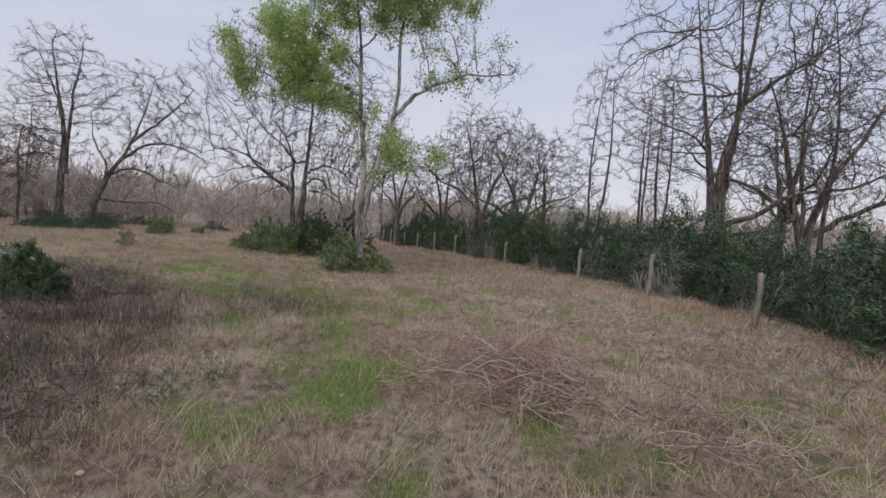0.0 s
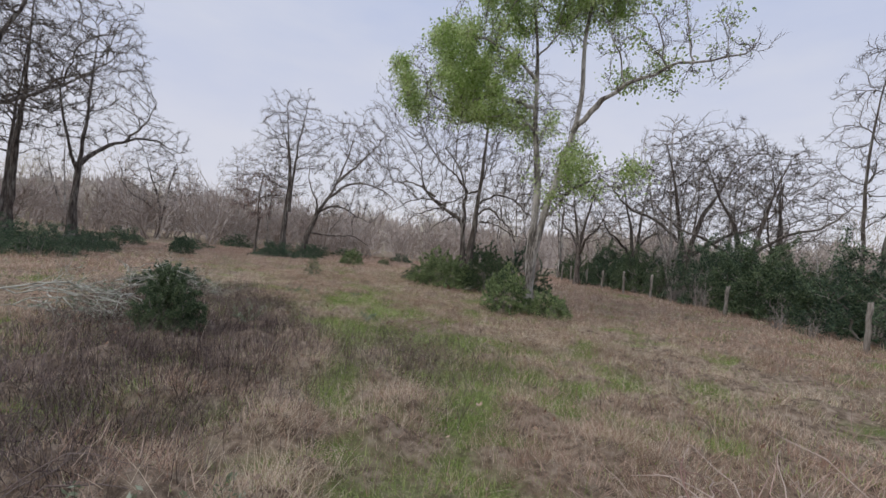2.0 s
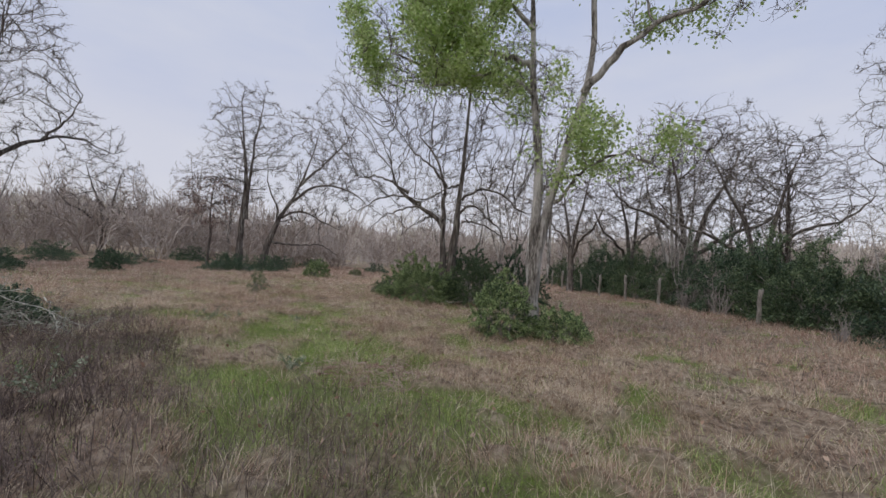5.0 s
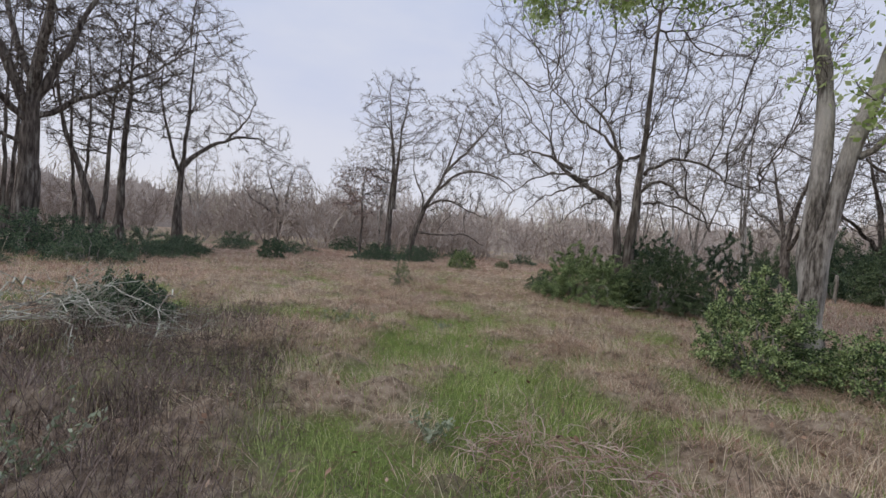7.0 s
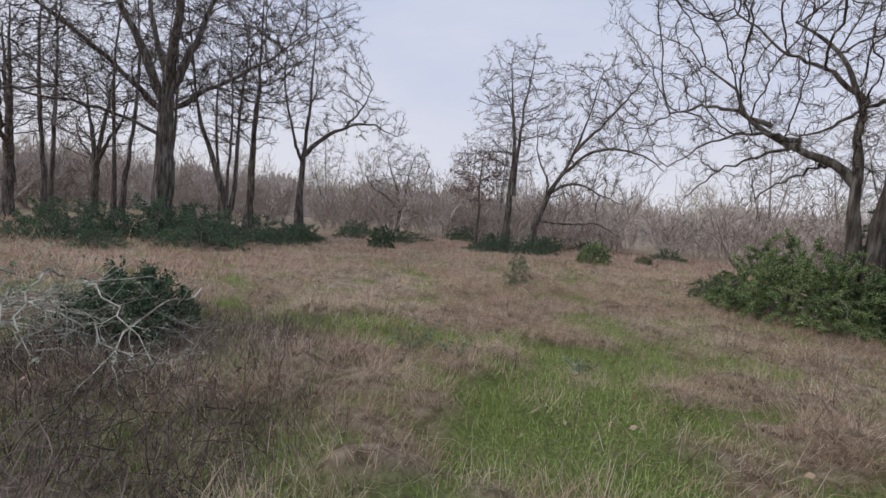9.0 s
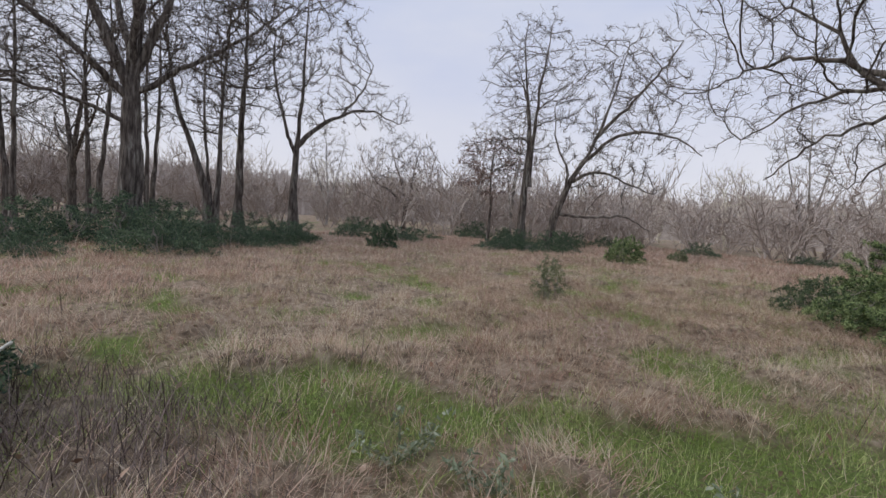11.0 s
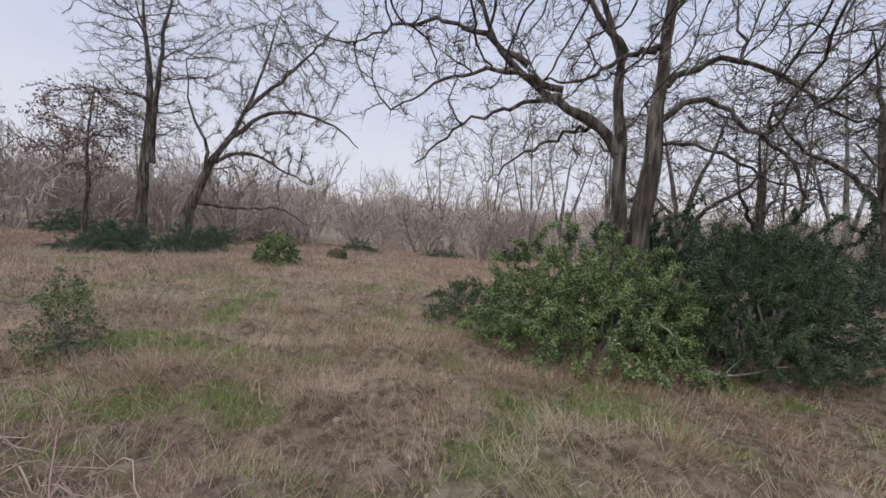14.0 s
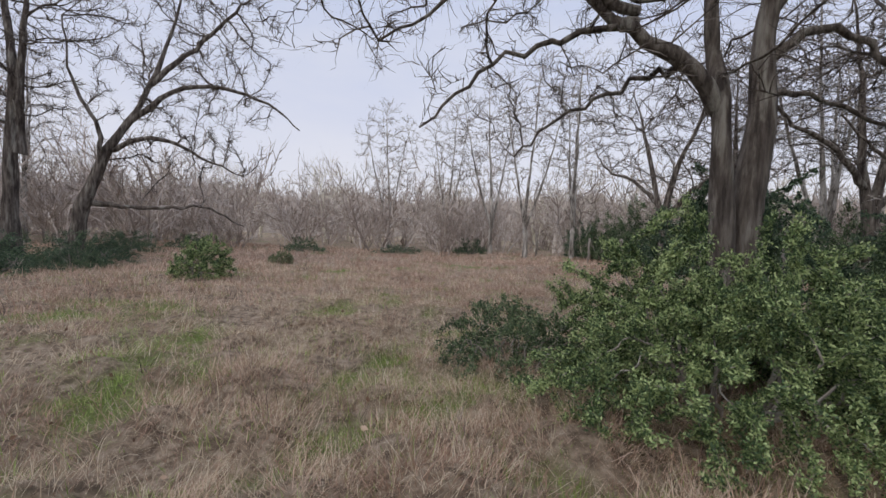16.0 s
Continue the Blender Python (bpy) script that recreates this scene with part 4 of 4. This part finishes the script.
make_brush_pile("bramble_heap", 0.9, 5.0, 1.1, 0.8, 1.0, 460, 0.9, 0.0062, M_CANE, 301, "heap of tangled reddish dead bramble canes", "brambles")
make_brush_pile("bramble_heap", 2.6, 4.0, 0.9, 0.8, 0.5, 190, 0.8, 0.0055, M_CANE, 303, "low tangle of reddish bramble canes in the grass", "brambles")
make_brush_pile("bramble_heap", -3.6, 3.1, 1.1, 0.9, 0.5, 130, 0.9, 0.006, M_WEED, 305, "tangle of dead grey stems on the ground", "brambles")
make_brush_pile("bramble_heap", -8.0, 9.7, 1.2, 0.9, 0.5, 260, 0.45, 0.004, M_WEED, 307, "tangle of dark dead stems beside the green path", "brambles")
make_brush_pile("bramble_heap", -4.2, 10.7, 0.8, 0.6, 0.45, 230, 0.4, 0.004, M_CANE, 308, "small tangle of dead canes in the green grass", "brambles")
make_brush_pile("bramble_heap", -10.6, 15.8, 0.9, 0.6, 0.35, 150, 0.7, 0.0045, M_CANE, 314, "flattened reddish canes in the dry grass", "brambles", rise=0.5)

def make_fallen_bough(x, y, heading, n, length, r, h, seed, label):
    """Long pale boughs that arch over one another, forked at their ends."""
    rng = np.random.default_rng(seed)
    root = new("fallen_bough")
    root.location = (x, y, float(height(x, y)))
    sprays = []
    for k in range(n):
        az = heading + rng.normal() * 0.55
        ln = length * rng.uniform(0.6, 1.2)
        s_ = np.linspace(0, 1, 10)
        top = h * rng.uniform(0.35, 1.1)
        z = top * (0.5 + 0.8 * s_ * (1 - s_) - 0.25 * s_)
        side = rng.normal() * 0.45
        px = np.cos(az) * ln * (s_ - 0.5) - np.sin(az) * (side + 0.15 * np.sin(s_ * 3 + rng.random() * 6))
        py = np.sin(az) * ln * (s_ - 0.5) + np.cos(az) * (side + 0.15 * np.sin(s_ * 3 + rng.random() * 6))
        p = np.stack([px, py, np.maximum(z, 0.03)], 1) + rng.normal(size=(10, 3)) * 0.035
        rad = r * rng.uniform(0.7, 1.3) * np.linspace(1, 0.35, 10)
        part("bough", [tubes(p[None], rad[None], 6)], M_LICHEN, root, smooth=True)
        sprays.append((p[None], rad[None]))
    p, rad = np.concatenate([q[0] for q in sprays]), np.concatenate([q[1] for q in sprays])
    b1, r1 = grow(rng, p, rad, 8, 0.25, 1, 0.28, 0.7, 0.28, 0.08, 5, 0.6, r * 0.4)
    b2, r2 = grow(rng, b1, r1, 4, 0.2, 1, 0.5, 0.8, 0.3, 0.05, 4, 0.7, r * 0.25)
    for b in (b1, b2):
        b[:, :, 2] = np.maximum(b[:, :, 2], 0.02)
    part("branchwork", [tubes(b1, r1, 4), tubes(b2, r2, 3)], M_LICHEN, root, smooth=True, kind="stuff")
    at = b2.reshape(-1, 3)[rng.integers(0, b2.size // 3, 900)]
    part("lichen", [leaf_cards(rng, at, 0.022, 0.012)], M_SAGE, root, "tufts of grey-green lichen", kind="stuff")
    return tagged(root, label, "branches")


make_fallen_bough(-10.0, 9.2, 0.35, 18, 2.1, 0.0105, 1.0, 309, "fallen boughs grown over with pale lichen")
make_fallen_bough(-8.1, 6.5, 0.5, 15, 1.9, 0.0105, 1.0, 311, "pale lichened boughs lying by the young cedar")


def make_weed(x, y, h, seed):
    """A grey-green leafy weed: a few stalks out of a rosette, a leaf at each step."""
    rng = np.random.default_rng(seed)
    root = new("leafy_weed")
    root.location = (x, y, float(height(x, y)))
    n = 7
    a = rng.uniform(0, 6.28, n)
    s = np.linspace(0, 1, 6)[None, :, None]
    tip = np.stack([np.cos(a) * h * 0.8, np.sin(a) * h * 0.8, h * rng.uniform(0.4, 1.0, n)], 1)
    pts = tip[:, None] * s + rng.normal(size=(n, 6, 3)) * 0.02 * s
    for k in range(n):
        stalk = part("stalk", [tubes(pts[k:k + 1], np.linspace(0.005, 0.002, 6)[None], 4)], M_OLIVE, root, smooth=True)
        at = np.repeat(pts[k, 1:], 5, 0)
        part("foliage", [leaf_cards(rng, at, 0.02, 0.022, 0.0, 2.6)], M_SAGE, stalk, kind="stuff")
    return tagged(root, "grey-green leafy weed growing in the grass", "weed", "leafy weeds")


for k, (x, y, h) in enumerate([(-9.1, 12.3, 0.32), (-2.6, 3.9, 0.3), (-8.7, 12.6, 0.2), (-2.2, 4.3, 0.2), (-6.3, 8.2, 0.4), (-5.2, 10.3, 0.18), (-7.9, 13.6, 0.16)]):
    make_weed(x, y, h, 520 + k)


def make_branch(ctrl, r, seed, label):
    rng = np.random.default_rng(seed)
    x, y = ctrl[0][:2]
    root = new("fallen_branch")
    root.location = (x, y, float(height(x, y)))
    p, rad = resample([(a - x, b - y, c) for a, b, c in ctrl], r, r * 0.4, 12, rng, 0.015)
    part("stick", [tubes(p, rad, 6)], M_LICHEN, root, smooth=True)
    b, br = grow(rng, p, rad, 4, 0.3, 1, 0.2, 0.9, 0.2, 0.2, 4, 0.6, 0.004)
    for k in range(len(b)):
        part("twig", [tubes(b[k:k + 1], br[k:k + 1], 4)], M_LICHEN, root, smooth=True)
    return tagged(root, label, "branch")


make_branch([(-7.0, 20.5, 0.2), (-6.85, 20.15, 0.1), (-6.6, 20.05, 0.08), (-6.1, 20.35, 0.14), (-5.5, 20.7, 0.2), (-4.9, 21.0, 0.16)], 0.018, 321, "bare pale fallen branch lying before the shrub")

# ---------------------------------------------------------------- grass and weeds
def blades(rng, foot, az, length, width, tilt, bend, segs):
    """Bent tapering blades."""
    n = len(foot)
    d = np.stack([np.cos(az), np.sin(az), np.zeros(n)], 1)
    side = np.stack([-np.sin(az + rng.normal(size=n) * 0.5), np.cos(az + rng.normal(size=n) * 0.5), np.zeros(n)], 1)
    p, rows = foot.copy(), []
    for k in range(segs + 1):
        s = k / segs
        w = (width * (1 - 0.75 * s))[:, None]
        if k < segs:
            rows += [p - side * w / 2, p + side * w / 2]
            th = tilt + bend * (s + 0.5 / segs)
            p = p + (length / segs)[:, None] * (np.sin(th)[:, None] * d + np.cos(th)[:, None] * np.array([0, 0, 1.0]))
            p[:, 2] = np.maximum(p[:, 2], foot[:, 2] - 0.01)
        else:
            rows.append(p)
    v = np.stack(rows, 1)
    m = 2 * segs + 1
    f = []
    for k in range(segs - 1):
        f += [[2 * k, 2 * k + 1, 2 * k + 3], [2 * k, 2 * k + 3, 2 * k + 2]]
    f.append([2 * segs - 2, 2 * segs - 1, 2 * segs])
    t = (np.arange(n) * m)[:, None, None] + np.array(f)[None]
    return v.reshape(-1, 3), t.reshape(-1, 3)


def scatter(rng, n, near, far, power=1.0):
    """Places in the meadow, thinning out with the distance to the line walked."""
    got = []
    total = 0
    while total < n:
        x, y = rng.uniform(-34, 20, 60000), rng.uniform(-2.5, 46, 60000)
        d = line_distance(x, y, WALKED)
        keep = (rng.random(60000) < np.clip((near / np.maximum(d, near)) ** power, 0, 1)) & (d < far)
        # the far side of the fence lies under the hedge
        keep &= ~((line_distance(x, y, FENCE) > 1.5) & (x > np.interp(y, [p[1] for p in FENCE], [p[0] for p in FENCE])))
        got.append(np.stack([x[keep], y[keep], d[keep]], 1))
        total += keep.sum()
    return np.concatenate(got)[:n]


def tufts(name, mat, n, each, near, far, power, size, width, seed, label, weight, segs=3, tilt=0.35, bend=1.1, spread=0.09, comb=0.0, flat=0.0):
    """Tufts of blades; comb: how far they lie down the sides of the mops; flat: how far over they lean."""
    rng = np.random.default_rng(seed)
    p = scatter(rng, n * 3, near, far, power)
    p = p[rng.random(len(p)) < weight(p[:, 0], p[:, 1])][:n]
    m = len(p)
    k = np.repeat(np.arange(m), each)
    sc = (rng.uniform(0.5, 1.4, m) * (1 + 0.3 * (fbm(p[:, 0] * 0.5, p[:, 1] * 0.5, seed) - 0.5)))[k]
    grow_w = (1 + p[:, 2] / 9.0)[k]
    e = 0.08
    gx, gy = mops(p[:, 0] + e, p[:, 1]) - mops(p[:, 0] - e, p[:, 1]), mops(p[:, 0], p[:, 1] + e) - mops(p[:, 0], p[:, 1] - e)
    swirl = 12.0 * fbm(p[:, 0] * 0.45, p[:, 1] * 0.45, 91)
    own = rng.uniform(0, 2 * np.pi, m)
    vx = -gx * 5 * comb + comb * 0.5 * np.cos(swirl) + (1 - comb) * np.cos(own)
    vy = -gy * 5 * comb + comb * 0.5 * np.sin(swirl) + (1 - comb) * np.sin(own)
    az = np.arctan2(vy, vx)[k] + rng.normal(size=m * each) * (0.75 + 1.2 * (1 - comb))
    x = p[k, 0] + rng.normal(size=m * each) * spread
    y = p[k, 1] + rng.normal(size=m * each) * spread
    foot = np.stack([x, y, height(p[:, 0], p[:, 1])[k] - 0.02], 1)
    over = flat * rng.uniform(0.6, 1.15, m * each)
    pieces = blades(rng, foot, az, size * sc * rng.uniform(0.5, 1.3, m * each), width * grow_w * rng.uniform(0.7, 1.3, m * each),
                    np.abs(rng.normal(size=m * each)) * tilt + over, np.abs(rng.normal(size=m * each)) * bend, segs)
    ob = new(name, mesh_np(name, *pieces, mat))
    return tagged(ob, label, "grass", kind="stuff")


def thatch(x, y):
    return np.clip((1.05 - 0.85 * greenness(x, y)) * (1 - 0.9 * weediness(x, y)) * (0.3 + 1.1 * mops(x, y)), 0.09, 1)


def reddish(x, y):
    return np.clip(smooth01((fbm(x * 0.3, y * 0.3, 61) - 0.4) * 4), 0.2, 1)


tufts("dry_grass", M_DRY, 13000, 26, 2.8, 16, 1.35, 0.205, 0.0034, 401, "matted mops of dry straw-coloured meadow grass", thatch, segs=2, tilt=0.25, bend=0.7, spread=0.12, comb=0.75, flat=0.62)
tufts("bunch_grass", M_DRY, 1900, 24, 4.0, 14, 1.2, 0.25, 0.0036, 402, "standing bunches of dry straw-coloured grass", lambda x, y: thatch(x, y) ** 2, segs=3, tilt=0.35, bend=1.5, spread=0.06, comb=0.4, flat=0.15)
tufts("russet_grass", M_RED, 9500, 24, 3.6, 22, 1.25, 0.21, 0.004, 403, "reddish-brown mops of dead bluestem grass", lambda x, y: thatch(x, y) * reddish(x, y), segs=2, tilt=0.25, bend=0.8, spread=0.12, comb=0.7, flat=0.55)
tufts("far_dry_grass", M_RED, 13000, 9, 14.0, 46, 0.9, 0.25, 0.007, 405, "pale dry grass across the open meadow", lambda x, y: np.clip(1.05 - 0.9 * greenness(x, y), 0.1, 1) * (line_distance(x, y, WALKED) > 7), segs=2, tilt=0.4, bend=1.0, spread=0.22, comb=0.5, flat=0.3)
tufts("green_grass", M_GREEN, 15500, 20, 3.0, 16, 1.25, 0.085, 0.0055, 407, "short fresh green grass along the trodden path", lambda x, y: np.clip(greenness(x, y) * 1.2, 0.1, 1), segs=1, tilt=0.5, bend=0.6, spread=0.13)
tufts("green_tussocks", M_GREEN, 3800, 12, 3.0, 14, 1.2, 0.17, 0.004, 408, "taller loose blades of green grass", lambda x, y: np.clip(greenness(x, y), 0.12, 1), segs=2, tilt=0.4, bend=1.0, spread=0.08, comb=0.3)
tufts("dead_weeds", M_WEED, 14000, 16, 4.0, 16, 1.1, 0.33, 0.0042, 409, "dark dead weed stalks standing in the meadow", lambda x, y: np.clip(weediness(x, y) * 1.3 + 0.02, 0, 1), segs=2, tilt=0.5, bend=1.0, spread=0.13, comb=0.2, flat=0.15)
tufts("tall_straws", M_DRY, 300, 2, 4.0, 16, 1.0, 0.6, 0.005, 411, "single long pale grass stalks", lambda x, y: np.full(x.shape, 1.0), segs=4, tilt=0.5, bend=1.0, spread=0.1)


def make_litter():
    rng = np.random.default_rng(501)
    p = scatter(rng, 2600, 4.0, 14, 1.2)
    at = np.stack([p[:, 0], p[:, 1], height(p[:, 0], p[:, 1]) + 0.05 + 0.1 * rng.random(len(p))], 1)
    ob = new("fallen_leaves", mesh_np("fallen_leaves", *leaf_cards(rng, at, 0.032, 0.02), M_LITTER))
    tagged(ob, "scattered brown fallen leaves in the grass", "leaves", kind="stuff")


make_litter()


# ---------------------------------------------------------------- the woods all round
def make_far_woods():
    rng = np.random.default_rng(601)
    kinds, scrub = [], []
    for k in range(7):
        h = rng.uniform(8, 11)
        w = rng.uniform(2.2, 3.4)
        n = 3
        lean = rng.normal(size=(n, 3)) * [0.9, 0.9, 0]
        pts = np.stack([lean * s + np.array([0, 0, h * 0.62 * s]) + rng.normal(size=(n, 3)) * [0.15, 0.15, 0] for s in np.linspace(0, 1, 8)], 1)
        rad = np.linspace(0.12, 0.04, 8)[None] * rng.uniform(0.7, 1.1, (n, 1))
        pos, par = colonize(rng, pts.reshape(-1, 3), np.arange(n * 8), np.tile(np.arange(8) > 1, n),
                            fill(rng, [(0, 0, h * 0.62, w, w, h * 0.40)], 210, h * 0.2), 0.45, 0.75, 40, 0.3, 0.35, 0.12)
        runs, r = chains(pos, par, n * 8, 0.016)
        tips = n * 8 + np.flatnonzero(r[n * 8:] < 0.03)
        t1, q1 = grow(rng, np.stack([pos[par[tips]], pos[tips]], 1), np.full((len(tips), 2), 0.014), 3, 0.1, 1, angle=0.8, wiggle=0.3, up=0.2, count=3, rscale=1.0, rmin=0.013, length=0.9, shrink=0.2)
        kinds.append(join([tubes(pts, rad, 4)] + wood(rng, runs, 3, 9.0) + [ribbons(rng, t1, q1)]))
    for k in range(5):
        n = 9
        a = rng.uniform(0, 6.28, n)
        pts = np.stack([np.stack([np.cos(a) * (0.3 + 1.6 * s), np.sin(a) * (0.3 + 1.6 * s), rng.uniform(2.2, 3.6, n) * s], 1) + rng.normal(size=(n, 3)) * 0.2 * s for s in np.linspace(0, 1, 5)], 1)
        rad = np.linspace(0.025, 0.01, 5)[None] * np.ones((n, 1))
        b1, r1 = grow(rng, pts, rad, 7, 0.1, 1, 0.45, 0.8, 0.3, 0.2, 4, 0.6, 0.018)
        b2, r2 = grow(rng, b1, r1, 5, 0.1, 1, 0.6, 0.8, 0.3, 0.15, 3, 0.6, 0.015)
        scrub.append(join([ribbons(rng, pts, rad), ribbons(rng, b1, r1), ribbons(rng, b2, r2)]))
    sets = {"far_woods": [], "far_budding_trees": [], "brushwood": []}

    def put(v, t, x, y, s):
        a = rng.uniform(0, 6.28)
        q = v * s
        return np.stack([q[:, 0] * math.cos(a) - q[:, 1] * math.sin(a) + x, q[:, 0] * math.sin(a) + q[:, 1] * math.cos(a) + y, q[:, 2] - 0.4], 1), t

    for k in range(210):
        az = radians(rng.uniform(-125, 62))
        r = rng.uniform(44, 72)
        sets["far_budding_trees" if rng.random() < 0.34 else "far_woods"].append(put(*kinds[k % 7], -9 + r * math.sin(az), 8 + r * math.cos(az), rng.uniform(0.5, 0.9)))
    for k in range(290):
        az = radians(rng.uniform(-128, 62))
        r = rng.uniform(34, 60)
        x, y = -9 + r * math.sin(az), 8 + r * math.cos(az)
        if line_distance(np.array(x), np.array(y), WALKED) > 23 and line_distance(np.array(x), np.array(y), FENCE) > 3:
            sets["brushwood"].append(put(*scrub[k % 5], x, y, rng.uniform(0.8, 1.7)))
    for name, mat, label, category in (("far_woods", M_FARTREE_HAZED, "grey-brown leafless woods around the meadow, paled by painted haze", "woods"),
                                       ("far_budding_trees", M_FARGOLD_HAZED, "yellowish budding trees in the far woods, paled by painted haze", "woods"),
                                       ("brushwood", M_BRUSH_HAZED, "leafless grey-brown brushwood at the edge of the woods, lightened for haze", "brushwood")):
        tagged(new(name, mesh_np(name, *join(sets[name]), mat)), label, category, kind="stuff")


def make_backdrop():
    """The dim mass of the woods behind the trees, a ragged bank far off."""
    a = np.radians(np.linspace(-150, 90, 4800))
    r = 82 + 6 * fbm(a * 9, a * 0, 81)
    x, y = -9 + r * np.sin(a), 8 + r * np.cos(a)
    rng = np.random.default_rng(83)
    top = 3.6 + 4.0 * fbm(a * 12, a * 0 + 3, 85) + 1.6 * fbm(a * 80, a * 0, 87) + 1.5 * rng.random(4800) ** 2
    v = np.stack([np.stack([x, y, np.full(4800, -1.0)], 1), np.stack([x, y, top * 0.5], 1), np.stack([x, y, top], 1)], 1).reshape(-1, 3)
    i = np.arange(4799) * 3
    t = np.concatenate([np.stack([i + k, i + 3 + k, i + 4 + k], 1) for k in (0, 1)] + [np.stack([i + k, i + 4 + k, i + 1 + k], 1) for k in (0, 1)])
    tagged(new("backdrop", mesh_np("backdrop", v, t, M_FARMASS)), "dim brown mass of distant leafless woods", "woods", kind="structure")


make_far_woods()
make_backdrop()
